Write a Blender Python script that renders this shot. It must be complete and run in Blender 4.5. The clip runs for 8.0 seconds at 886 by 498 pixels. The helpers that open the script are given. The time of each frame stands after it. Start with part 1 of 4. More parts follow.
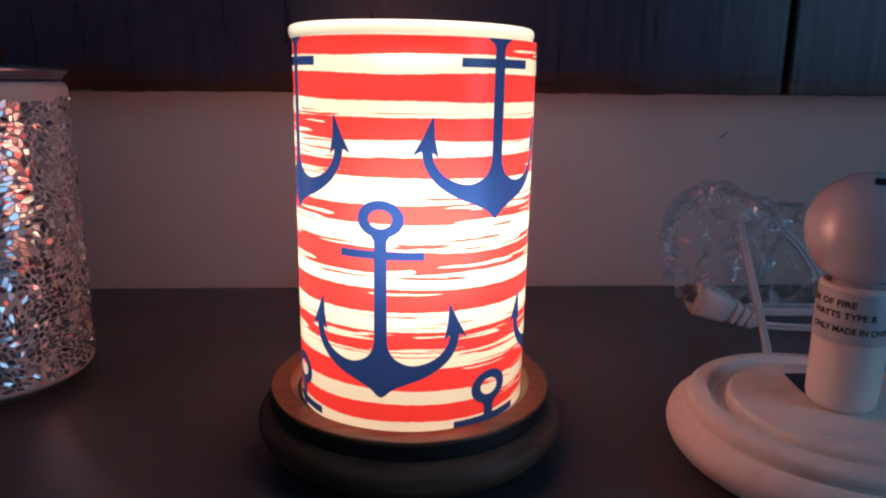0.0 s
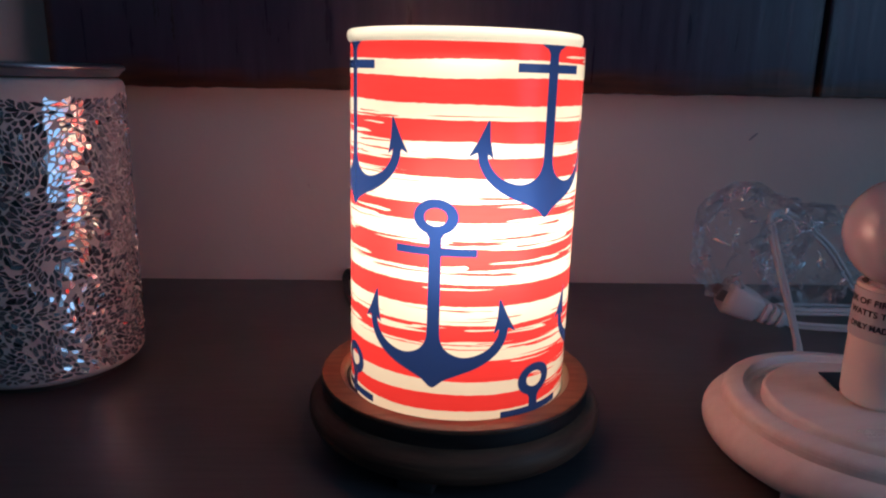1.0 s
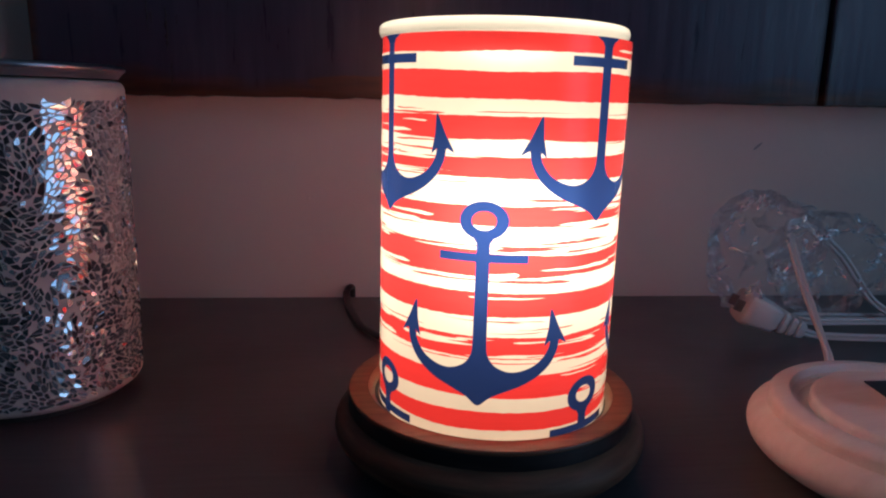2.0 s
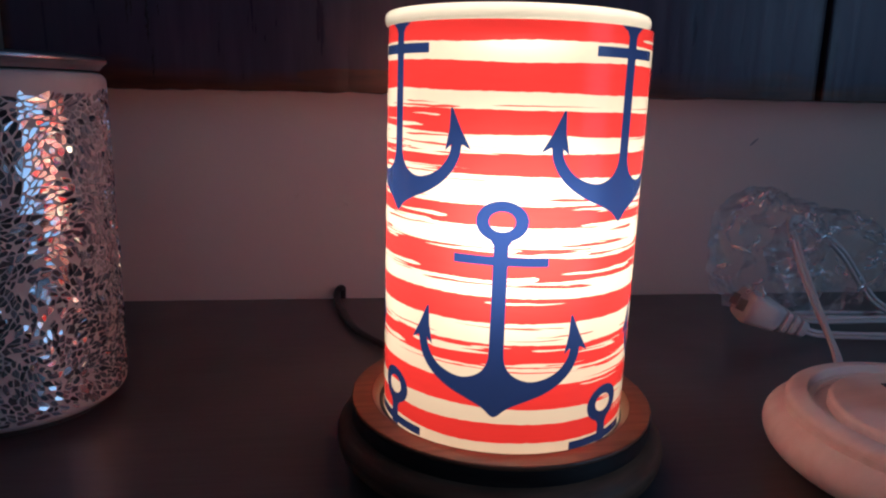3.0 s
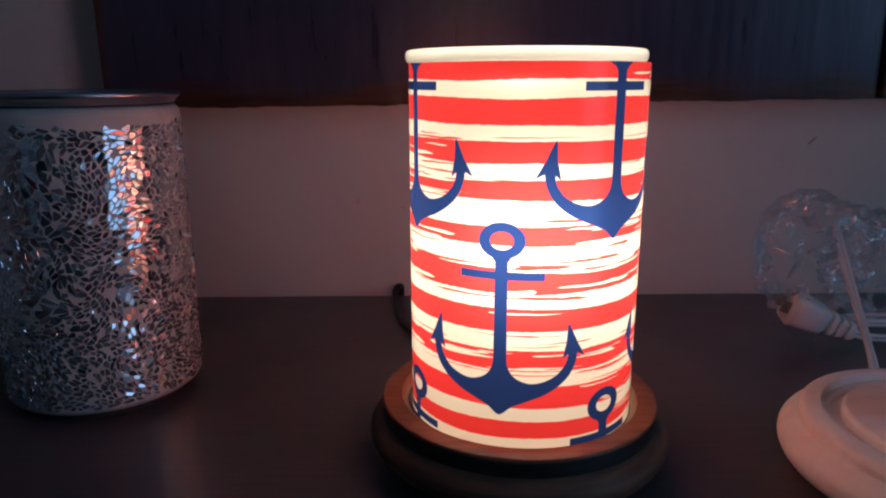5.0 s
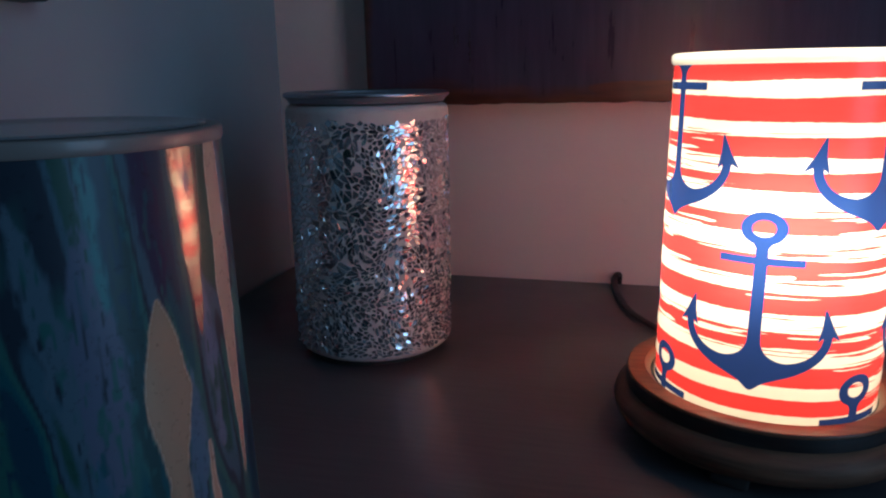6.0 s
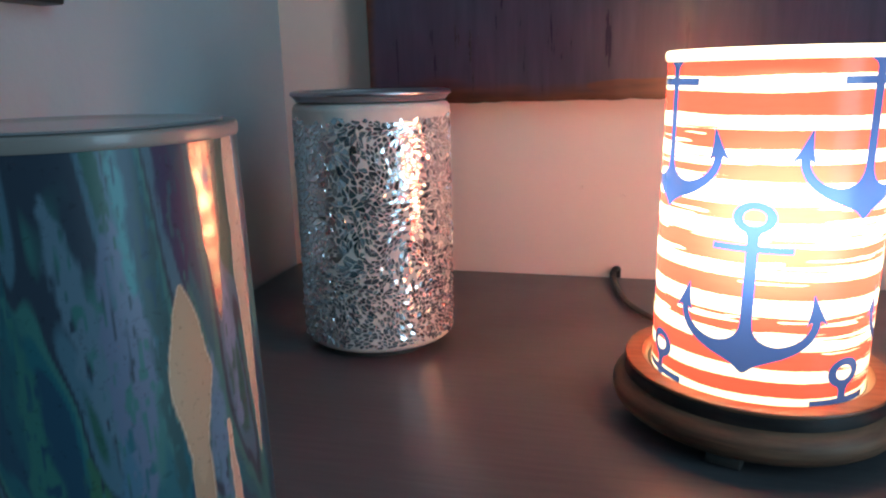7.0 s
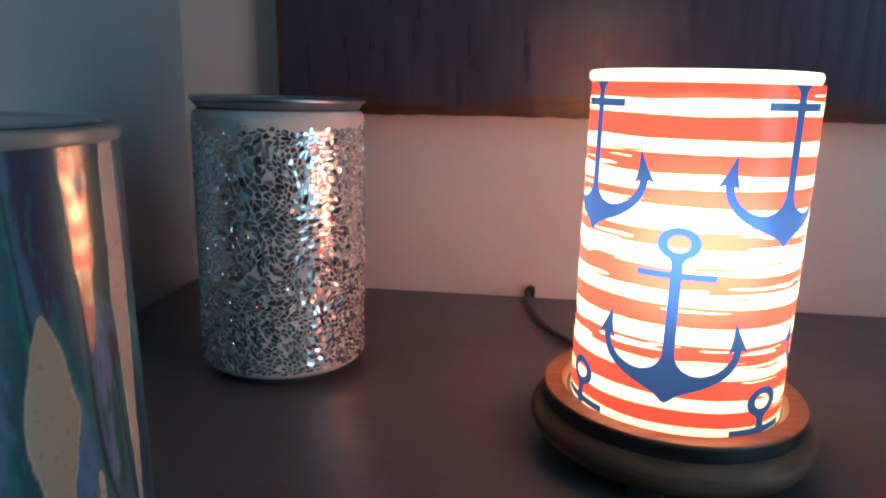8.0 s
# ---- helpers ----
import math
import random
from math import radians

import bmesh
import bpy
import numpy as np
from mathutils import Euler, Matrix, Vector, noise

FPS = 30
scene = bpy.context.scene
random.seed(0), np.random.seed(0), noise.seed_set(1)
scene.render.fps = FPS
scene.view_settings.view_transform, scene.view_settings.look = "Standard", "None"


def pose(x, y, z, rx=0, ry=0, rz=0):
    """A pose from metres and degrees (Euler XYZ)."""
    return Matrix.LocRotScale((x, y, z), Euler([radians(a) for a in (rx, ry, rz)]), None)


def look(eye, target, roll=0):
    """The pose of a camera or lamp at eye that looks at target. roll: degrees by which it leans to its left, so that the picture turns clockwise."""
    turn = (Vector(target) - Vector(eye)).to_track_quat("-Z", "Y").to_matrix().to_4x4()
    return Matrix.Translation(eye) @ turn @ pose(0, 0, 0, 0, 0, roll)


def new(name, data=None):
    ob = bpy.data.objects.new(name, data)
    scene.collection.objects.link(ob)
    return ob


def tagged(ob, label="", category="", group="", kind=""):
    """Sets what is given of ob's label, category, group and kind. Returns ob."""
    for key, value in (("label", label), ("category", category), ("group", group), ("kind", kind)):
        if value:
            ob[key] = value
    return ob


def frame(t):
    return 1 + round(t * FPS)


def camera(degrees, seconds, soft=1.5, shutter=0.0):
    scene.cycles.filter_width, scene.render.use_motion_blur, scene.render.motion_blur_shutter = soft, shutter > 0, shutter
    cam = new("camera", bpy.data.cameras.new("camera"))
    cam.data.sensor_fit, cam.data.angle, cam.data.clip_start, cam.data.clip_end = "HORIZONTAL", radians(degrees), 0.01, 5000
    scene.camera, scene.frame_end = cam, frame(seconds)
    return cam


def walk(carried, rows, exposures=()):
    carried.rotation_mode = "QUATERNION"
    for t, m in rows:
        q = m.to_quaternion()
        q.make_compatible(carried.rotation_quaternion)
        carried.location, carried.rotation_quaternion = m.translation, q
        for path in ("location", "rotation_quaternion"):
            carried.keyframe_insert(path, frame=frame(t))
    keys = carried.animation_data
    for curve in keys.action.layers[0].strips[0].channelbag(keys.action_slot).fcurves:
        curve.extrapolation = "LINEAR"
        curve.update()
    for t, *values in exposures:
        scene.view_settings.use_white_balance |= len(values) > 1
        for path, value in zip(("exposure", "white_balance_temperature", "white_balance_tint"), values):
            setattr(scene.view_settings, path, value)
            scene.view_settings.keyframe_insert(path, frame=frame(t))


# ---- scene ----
cam = camera(64.8, 8.0, soft=2.15)
METRES, TURN = 0.26, -4.86
ROWS = [
    (0.0, 0.0, 0.0, 0.0, 0.25, -13.59, -1.05),
    (0.1, -0.0101, -0.0136, 0.0004, 0.23, -12.79, -1.05),
    (0.2, -0.0198, -0.0262, 0.0010, 0.27, -13.49, -1.04),
    (0.3, -0.0288, -0.0367, 0.0018, 0.68, -14.64, -0.95),
    (0.4, -0.0367, -0.0439, 0.0031, 0.81, -15.24, -0.94),
    (0.5, -0.0433, -0.0469, 0.0048, 0.52, -14.9, -1.07),
    (0.6, -0.0481, -0.0473, 0.0071, 0.32, -14.21, -1.25),
    (0.7, -0.0516, -0.0475, 0.0096, 0.45, -14.15, -1.43),
    (0.8, -0.0547, -0.0474, 0.0119, 0.84, -14.13, -1.55),
    (0.9, -0.0583, -0.0470, 0.0136, 1.19, -14.10, -1.64),
    (1.0, -0.0633, -0.0463, 0.0143, 1.5, -14.11, -1.63),
    (1.2, -0.0801, -0.0380, 0.0103, 1.32, -13.78, -1.81),
    (1.3, -0.0917, -0.0305, 0.0060, 0.75, -13.60, -2.05),
    (1.5, -0.1202, -0.013, -0.0051, -0.1, -12.86, -2.24),
    (1.7, -0.152, 0.003, -0.0167, -0.73, -12.39, -1.95),
    (2.8, -0.2345, 0.0855, -0.0428, -2.96, -12.22, -1.58),
    (2.9, -0.2393, 0.0919, -0.0405, -3.30, -12.43, -1.67),
    (3.0, -0.2416, 0.0948, -0.0356, -3.35, -12.59, -1.7),
    (3.2, -0.2374, 0.0886, -0.0256, -1.98, -12.65, -1.52),
    (3.3, -0.2325, 0.0827, -0.0210, -1.05, -12.54, -1.43),
    (3.5, -0.2188, 0.0717, -0.0127, -1.05, -12.22, -1.56),
    (3.7, -0.1997, 0.0678, -0.0059, -1.82, -12.57, -1.69),
    (3.8, -0.1859, 0.0678, -0.0035, -2.05, -12.33, -1.70),
    (4.0, -0.1434, 0.0687, -0.0013, -1.55, -12.31, -1.5),
    (4.2, -0.102, 0.0652, -0.005, -1.75, -12.46, -1.49),
    (5.3, -0.1396, -0.0814, 0.0477, 8.82, -13.98, 0.73),
    (5.5, -0.188, -0.1357, 0.0409, 12.43, -14.0, 0.85),
    (5.6, -0.2102, -0.1575, 0.0420, 13.95, -14.18, 0.84),
    (5.7, -0.2254, -0.1750, 0.0446, 15.25, -14.35, 0.81),
    (5.8, -0.2348, -0.1897, 0.0479, 15.96, -14.01, 0.67),
    (5.9, -0.2400, -0.2035, 0.0508, 17.13, -13.83, 0.68),
    (6.0, -0.2424, -0.2181, 0.0524, 18.56, -14.05, 0.79),
    (6.1, -0.2433, -0.2346, 0.0529, 19.77, -14.41, 0.89),
    (6.2, -0.2433, -0.2514, 0.0533, 20.23, -14.41, 0.86),
    (6.3, -0.2428, -0.2661, 0.0534, 20.41, -14.41, 0.79),
    (6.4, -0.2422, -0.2767, 0.0535, 20.77, -14.43, 0.82),
    (6.5, -0.2419, -0.2807, 0.0535, 20.59, -15.03, 0.75),
    (6.6, -0.2408, -0.2806, 0.0535, 20.53, -15.16, 0.80),
    (6.7, -0.2382, -0.2800, 0.0531, 20.45, -15.06, 0.96),
    (6.8, -0.2352, -0.2788, 0.0522, 19.98, -14.83, 1.07),
    (6.9, -0.2327, -0.2767, 0.0503, 19.28, -14.68, 1.14),
    (7.0, -0.2319, -0.2736, 0.0473, 18.48, -13.99, 1.14),
    (7.2, -0.2382, -0.2618, 0.0355, 16.11, -12.57, 0.50),
    (7.3, -0.2441, -0.2535, 0.0287, 14.96, -12.23, 0.00),
    (7.5, -0.2563, -0.2341, 0.0213, 13.18, -13.62, -0.9),
    (7.7, -0.2642, -0.2139, 0.0258, 11.98, -13.07, -1.39),
    (7.8, -0.2666, -0.2038, 0.0305, 11.48, -12.96, -1.50),
    (8.0, -0.27, -0.1834, 0.0427, 11.43, -12.98, -1.42),
]
EXPOSURES = [(0.0, 0.18, 6450, 3), (0.6, 0.12, 6450, 4), (1.5, 0.06, 6500, 5), (3.0, -0.06, 6550, 8), (4.6, -0.06, 6550, 7), (5.5, -0.08, 6500, 6), (5.8, 0.25, 6400, 2), (6.1, 0.85, 6350, -5), (6.5, 1.80, 7150, -9), (7.0, 2.26, 8250, -10), (7.5, 2.14, 8050, -14), (8.0, 1.62, 7300, -19)]
walk(cam, [(t, pose(0, 0, 0, 0, 0, TURN) @ pose(0.015, -0.325, 0.177) @ pose(METRES * x, METRES * y, METRES * z, 90 + pitch, roll, yaw))
           for t, x, y, z, yaw, pitch, roll in ROWS], EXPOSURES)

# ---- world and lights ----
world = bpy.data.worlds.new("world")
scene.world = world
world.use_nodes = True
sky = world.node_tree.nodes.new("ShaderNodeTexSky")
sky.sky_type, sky.sun_disc, sky.sun_elevation, sky.sun_rotation = "NISHITA", False, radians(12), radians(200)
world.node_tree.nodes["Background"].inputs[1].default_value = 0.05
world.node_tree.links.new(sky.outputs[0], world.node_tree.nodes["Background"].inputs[0])

LAMP_POWER, WINDOW_POWER = 0.58, 5.2
bulb_light = bpy.data.lights.new("bulb_light", "POINT")
bulb_light.energy, bulb_light.color, bulb_light.shadow_soft_size = LAMP_POWER / 2, (1.0, 0.86, 0.68), 0.034
for height in (0.100, 0.124):
    new("bulb_light", bulb_light).matrix_world = pose(0.0049, 0.001, height)
window_light = bpy.data.lights.new("window_light", "AREA")
window_light.shape, window_light.size, window_light.size_y = "RECTANGLE", 0.6, 1.6
window_light.energy, window_light.color = WINDOW_POWER, (0.31, 0.56, 1.0)
new("window_light", window_light).matrix_world = look((1.04, -0.78, 0.5), (0, -0.78, 0.5))


# ---- materials ----
class Nodes:
    """A short way to write node trees."""

    def __init__(self, name):
        self.mat = bpy.data.materials.new(name)
        self.mat.use_nodes = True
        self.tree = self.mat.node_tree
        self.bsdf = self.tree.nodes["Principled BSDF"]
        self.out = self.tree.nodes["Material Output"]

    def add(self, kind, **inputs):
        n = self.tree.nodes.new("ShaderNode" + kind)
        for k, v in inputs.items():
            self.put(n, k.replace("_", " "), v)
        return n

    def put(self, n, key, v):
        socket = n.inputs[int(key[1:])] if key[0] == "i" and key[1:].isdigit() else n.inputs[key]
        if isinstance(v, bpy.types.NodeSocket):
            self.tree.links.new(v, socket)
        else:
            socket.default_value = v

    def set(self, **inputs):
        for k, v in inputs.items():
            self.put(self.bsdf, k.replace("_", " "), v)
        return self

    def coords(self, scale=(1, 1, 1)):
        return self.add("Mapping", Vector=self.add("TexCoord").outputs["Object"], Scale=scale).outputs[0]

    def noise(self, scale, detail=4.0, stretch=(1, 1, 1), rough=0.5):
        return self.add("TexNoise", Vector=self.coords(stretch), Scale=scale, Detail=detail, Roughness=rough).outputs["Fac"]

    def ramp(self, fac, *stops):
        n = self.add("ValToRGB", Fac=fac)
        e = n.color_ramp.elements
        while len(e) < len(stops):
            e.new(0.5)
        for el, (p, c) in zip(e, stops):
            el.position, el.color = p, (*c, 1) if len(c) == 3 else c
        return n.outputs[0]

    def span(self, fac, lo, hi, a=0.0, b=1.0):
        return self.add("MapRange", Value=fac, From_Min=lo, From_Max=hi, To_Min=a, To_Max=b).outputs[0]

    def math(self, op, a, b=0.0):
        n = self.add("Math")
        n.operation = op
        self.put(n, "i0", a)
        self.put(n, "i1", b)
        return n.outputs[0]

    def mix(self, fac, a, b, blend="MIX"):
        n = self.tree.nodes.new("ShaderNodeMix")
        n.data_type, n.blend_type = "RGBA", blend
        for i, v in ((0, fac), (6, a), (7, b)):
            if isinstance(v, bpy.types.NodeSocket):
                self.tree.links.new(v, n.inputs[i])
            else:
                n.inputs[i].default_value = v if i == 0 else (*v, 1)
        return n.outputs[2]

    def bump(self, height, strength=0.3, distance=0.001):
        self.set(Normal=self.add("Bump", Height=height, Strength=strength, Distance=distance).outputs[0])
        return self


def wall_paint(name, dark, light):
    n = Nodes(name)
    blotch = n.noise(6, 3)
    fine = n.noise(420, 2)
    lump = n.noise(90, 3)
    n.set(Base_Color=n.ramp(blotch, (0.3, dark), (0.7, light)), Roughness=0.62)
    return n.bump(n.math("ADD", n.math("MULTIPLY", lump, 1.0), n.math("MULTIPLY", fine, 0.25)), 0.35, 0.0012).mat


def plain_paint(name, colour, rough=0.7):
    n = Nodes(name)
    n.set(Base_Color=n.mix(n.noise(9, 3), [c * 0.9 for c in colour], colour), Roughness=rough)
    return n.bump(n.noise(200, 2), 0.2, 0.001).mat


def dresser_paint():
    n = Nodes("dresser_paint")
    grain = n.noise(14, 6, (1.5, 22, 22))
    smear = n.noise(11, 4)
    dust = n.span(n.noise(900, 1), 0.74, 0.8)
    base = n.ramp(grain, (0.25, (0.066, 0.061, 0.064)), (0.75, (0.094, 0.087, 0.091)))
    n.set(Base_Color=n.mix(n.math("MULTIPLY", dust, 0.25), base, (0.2, 0.18, 0.17)),
          Roughness=n.span(smear, 0.3, 0.7, 0.30, 0.42), Specular_IOR_Level=0.7)
    return n.bump(n.math("ADD", grain, n.math("MULTIPLY", n.noise(300, 2), 0.4)), 0.08, 0.0006).mat


def board_paint():
    """Weathered dark slate-violet paint, rubbed through to brown near the lower edge."""
    n = Nodes("board_paint")
    streak = n.noise(9, 6, (14, 14, 1.2), 0.6)
    patch = n.noise(7, 4, (1.6, 1, 3.5))
    xyz = n.add("SeparateXYZ", Vector=n.add("TexCoord").outputs["Object"])
    low = n.span(xyz.outputs["Z"], 0.030, 0.0)
    side = n.span(xyz.outputs["X"], -0.288, -0.303)
    ragged = n.math("MULTIPLY", n.math("SUBTRACT", n.noise(120, 4), 0.5), 0.9)
    oval = n.math("ADD", n.math("POWER", n.math("ABSOLUTE", n.math("DIVIDE", n.math("ADD", xyz.outputs["X"], 0.058), 0.046)), 3.0),
                  n.math("POWER", n.math("ABSOLUTE", n.math("DIVIDE", n.math("SUBTRACT", xyz.outputs["Z"], 0.0105), 0.0068)), 3.0))
    rub = n.math("MULTIPLY", n.span(n.math("ADD", oval, ragged), 1.15, 0.75), 0.8)
    worn = n.span(n.math("ADD", n.math("MULTIPLY", n.math("MAXIMUM", low, side), 0.62), n.math("MULTIPLY", patch, 0.75)), 0.62, 0.90)
    worn = n.math("MAXIMUM", worn, rub)
    paint = n.ramp(streak, (0.18, (0.030, 0.030, 0.052)), (0.5, (0.046, 0.045, 0.077)), (0.82, (0.070, 0.067, 0.108)))
    scrape = n.span(n.noise(16, 5, (10, 10, 1.0), 0.7), 0.66, 0.74)
    paint = n.mix(n.math("MULTIPLY", scrape, 0.6), paint, (0.016, 0.013, 0.018))
    crack = n.math("ABSOLUTE", n.math("SUBTRACT", xyz.outputs["X"], 0.3177))
    rubbed = n.span(n.math("ADD", crack, n.math("MULTIPLY", n.math("SUBTRACT", n.noise(45, 4, (1, 1, 0.6)), 0.5), 0.030)), 0.012, 0.002)
    paint = n.mix(n.math("MULTIPLY", rubbed, 0.75), paint, (0.012, 0.010, 0.012))
    brown = n.ramp(n.noise(20, 5, (1, 1, 9)), (0.3, (0.045, 0.018, 0.010)), (0.7, (0.12, 0.045, 0.02)))
    n.set(Base_Color=n.mix(worn, paint, brown), Roughness=n.span(streak, 0.3, 0.7, 0.26, 0.42))
    return n.bump(n.math("ADD", streak, n.math("MULTIPLY", n.noise(160, 3, (1, 1, 0.2)), 0.5)), 0.24, 0.0009).mat


def lamp_wood():
    n = Nodes("dark_wood")
    grain = n.noise(26, 7, (0.8, 9, 6), 0.62)
    wear = n.noise(60, 3)
    n.set(Base_Color=n.ramp(grain, (0.25, (0.12, 0.045, 0.022)), (0.55, (0.23, 0.098, 0.052)), (0.8, (0.33, 0.155, 0.085))),
          Roughness=n.span(wear, 0.3, 0.7, 0.32, 0.5))
    return n.bump(grain, 0.2, 0.0005).mat


def black_finish():
    n = Nodes("black_finish")
    n.set(Base_Color=n.ramp(n.noise(30, 5, (1, 1, 8)), (0.3, (0.010, 0.009, 0.010)), (0.7, (0.034, 0.026, 0.024))),
          Roughness=n.span(n.noise(80, 3), 0.3, 0.7, 0.36, 0.55))
    return n.bump(n.noise(40, 4, (1, 1, 8)), 0.2, 0.0005).mat


def edge_finish():
    n = Nodes("rubbed_finish")
    n.set(Base_Color=n.ramp(n.noise(24, 6, (1, 1, 12)), (0.3, (0.070, 0.036, 0.023)), (0.7, (0.21, 0.105, 0.064))),
          Roughness=n.span(n.noise(80, 3), 0.3, 0.7, 0.42, 0.60), Specular_IOR_Level=0.28)
    return n.bump(n.noise(40, 4, (1, 1, 8)), 0.2, 0.0005).mat


def whitewash():
    n = Nodes("whitewashed_wood")
    grain = n.noise(22, 7, (0.8, 8, 6), 0.6)
    n.set(Base_Color=n.ramp(grain, (0.25, (0.85, 0.76, 0.69)), (0.7, (0.94, 0.87, 0.80))), Roughness=0.52)
    return n.bump(n.math("ADD", grain, n.math("MULTIPLY", n.noise(240, 2), 0.3)), 0.22, 0.0006).mat


def shade_print():
    """Thin translucent sheet; the print comes from two signed fields in millimetres kept on the mesh."""
    n = Nodes("shade_print")
    ink = n.add("Attribute")
    ink.attribute_name = "ink"
    red = n.add("Attribute")
    red.attribute_name = "red"
    is_ink = n.span(ink.outputs["Fac"], 0.12, -0.12)
    is_red = n.span(red.outputs["Fac"], -0.06, 0.06)
    mottle = n.noise(60, 4)
    cream = n.mix(mottle, (0.79, 0.735, 0.65), (0.84, 0.785, 0.70))
    reds = n.mix(n.noise(90, 3, (1, 1, 6)), (0.80, 0.044, 0.047), (0.86, 0.054, 0.057))
    ink_tint = n.mix(is_ink, n.mix(is_red, cream, reds), (0.0145, 0.035, 0.146))
    face = n.mix(is_ink, n.mix(is_red, (0.75, 0.70, 0.62), (0.55, 0.03, 0.035)), (0.025, 0.055, 0.19))
    spread = n.add("BsdfTranslucent", Color=ink_tint)
    ahead = n.add("BsdfRefraction", Color=ink_tint, Roughness=0.95, IOR=1.45)
    glow = n.add("MixShader", Fac=0.44, i1=spread.outputs[0], i2=ahead.outputs[0])
    skin = n.add("BsdfDiffuse", Color=face)
    sheet = n.add("MixShader", Fac=0.18, i1=glow.outputs[0], i2=skin.outputs[0])
    gloss = n.add("BsdfGlossy", Color=(1, 1, 1, 1), Roughness=0.22)
    fres = n.add("Fresnel", IOR=1.38)
    top = n.add("MixShader", Fac=fres.outputs[0], i1=sheet.outputs[0], i2=gloss.outputs[0])
    n.tree.links.new(top.outputs[0], n.out.inputs[0])
    return n.mat


def frosted(name, colour, share=0.5, rough=0.3):
    n = Nodes(name)
    tint = n.mix(n.noise(70, 3), [c * 0.94 for c in colour], colour)
    a = n.add("BsdfTranslucent", Color=tint)
    b = n.add("BsdfDiffuse", Color=tint)
    m = n.add("MixShader", Fac=1 - share, i1=a.outputs[0], i2=b.outputs[0])
    g = n.add("BsdfGlossy", Color=(1, 1, 1, 1), Roughness=rough)
    top = n.add("MixShader", Fac=n.add("Fresnel", IOR=1.4).outputs[0], i1=m.outputs[0], i2=g.outputs[0])
    n.tree.links.new(top.outputs[0], n.out.inputs[0])
    return n.mat


def grout():
    n = Nodes("grout")
    n.set(Base_Color=n.ramp(n.noise(45, 4), (0.3, (0.46, 0.40, 0.365)), (0.7, (0.60, 0.53, 0.485))), Roughness=0.75)
    return n.bump(n.noise(500, 3), 0.4, 0.0004).mat


def mirror_glass(joined):
    n = Nodes("mirror_glass")
    if joined:
        rnd = n.add("NewGeometry").outputs["Random Per Island"]
    else:
        rnd = n.add("ObjectInfo").outputs["Random"]
    n.set(Base_Color=n.ramp(rnd, (0.0, (0.46, 0.48, 0.52)), (0.35, (0.66, 0.67, 0.69)), (0.7, (0.56, 0.55, 0.57)), (1.0, (0.78, 0.78, 0.79))),
          Metallic=n.span(rnd, 0.0, 1.0, 0.98, 0.80), Roughness=n.span(rnd, 0.0, 1.0, 0.03, 0.17), Coat_Weight=0.15, Coat_Roughness=0.05)
    return n.bump(n.noise(700, 1), 0.12, 0.0002).mat


def metal(name, colour, rough):
    n = Nodes(name)
    n.set(Base_Color=n.mix(n.noise(50, 4), [c * 0.85 for c in colour], colour), Metallic=1.0, Roughness=n.span(n.noise(120, 3), 0.3, 0.7, rough * 0.8, rough * 1.2))
    return n.mat


def painted_glass():
    """Brushed colours and foil strokes of the glazed warmer, kept on the mesh as colour and foil share."""
    n = Nodes("painted_glass")
    col = n.add("Attribute")
    col.attribute_name = "print"
    foil = n.add("Attribute")
    foil.attribute_name = "foil"
    f = n.span(foil.outputs["Fac"], 0.25, 0.75)
    speck = n.span(n.noise(380, 3), 0.60, 0.72, 1.0, 0.72)
    n.set(Base_Color=n.mix(1.0, col.outputs["Color"], n.add("CombineColor", Red=speck, Green=speck, Blue=speck).outputs[0], "MULTIPLY"),
          Metallic=n.math("MULTIPLY", f, 0.55), Roughness=n.span(f, 0, 1, 0.36, 0.12), Specular_IOR_Level=0.3, Coat_Weight=0.05, Coat_Roughness=0.10)
    return n.bump(n.noise(60, 4, (1, 1, 0.2)), 0.10, 0.0006).mat


def ceramic(name, colour, rough=0.25):
    n = Nodes(name)
    n.set(Base_Color=n.mix(n.noise(40, 3), [c * 0.93 for c in colour], colour), Roughness=rough, Coat_Weight=0.3, Coat_Roughness=0.1)
    return n.bump(n.noise(120, 2), 0.06, 0.0004).mat


def glossy_bulb():
    n = Nodes("bulb_glass")
    n.set(Base_Color=n.mix(n.noise(60, 3), (0.60, 0.60, 0.66), (0.66, 0.66, 0.72)), Roughness=0.5, Specular_IOR_Level=0.05, Coat_Weight=1.0, Coat_Roughness=0.02, Coat_IOR=1.75)
    return n.bump(n.noise(90, 2), 0.03, 0.0003).mat


def plastic(name, colour, rough=0.4):
    n = Nodes(name)
    n.set(Base_Color=n.mix(n.noise(70, 3), [c * 0.88 for c in colour], colour), Roughness=n.span(n.noise(150, 2), 0.3, 0.7, rough * 0.85, rough * 1.15))
    return n.bump(n.noise(400, 2), 0.08, 0.0003).mat


def film_glint():
    """Glint painted along a crease of the film: white under gloss, broken up along its length."""
    n = Nodes("film_glint")
    gloss = n.add("BsdfGlossy", Color=(1, 1, 1, 1), Roughness=0.22)
    glint_white = n.add("BsdfDiffuse", Color=(0.88, 0.87, 0.86, 1))
    shine = n.add("MixShader", Fac=0.4, i1=glint_white.outputs[0], i2=gloss.outputs[0])
    m = n.add("MixShader", Fac=n.span(n.noise(130, 3), 0.38, 0.54, 0.0, 0.95), i1=n.add("BsdfTransparent").outputs[0], i2=shine.outputs[0])
    n.tree.links.new(m.outputs[0], n.out.inputs[0])
    return n.mat


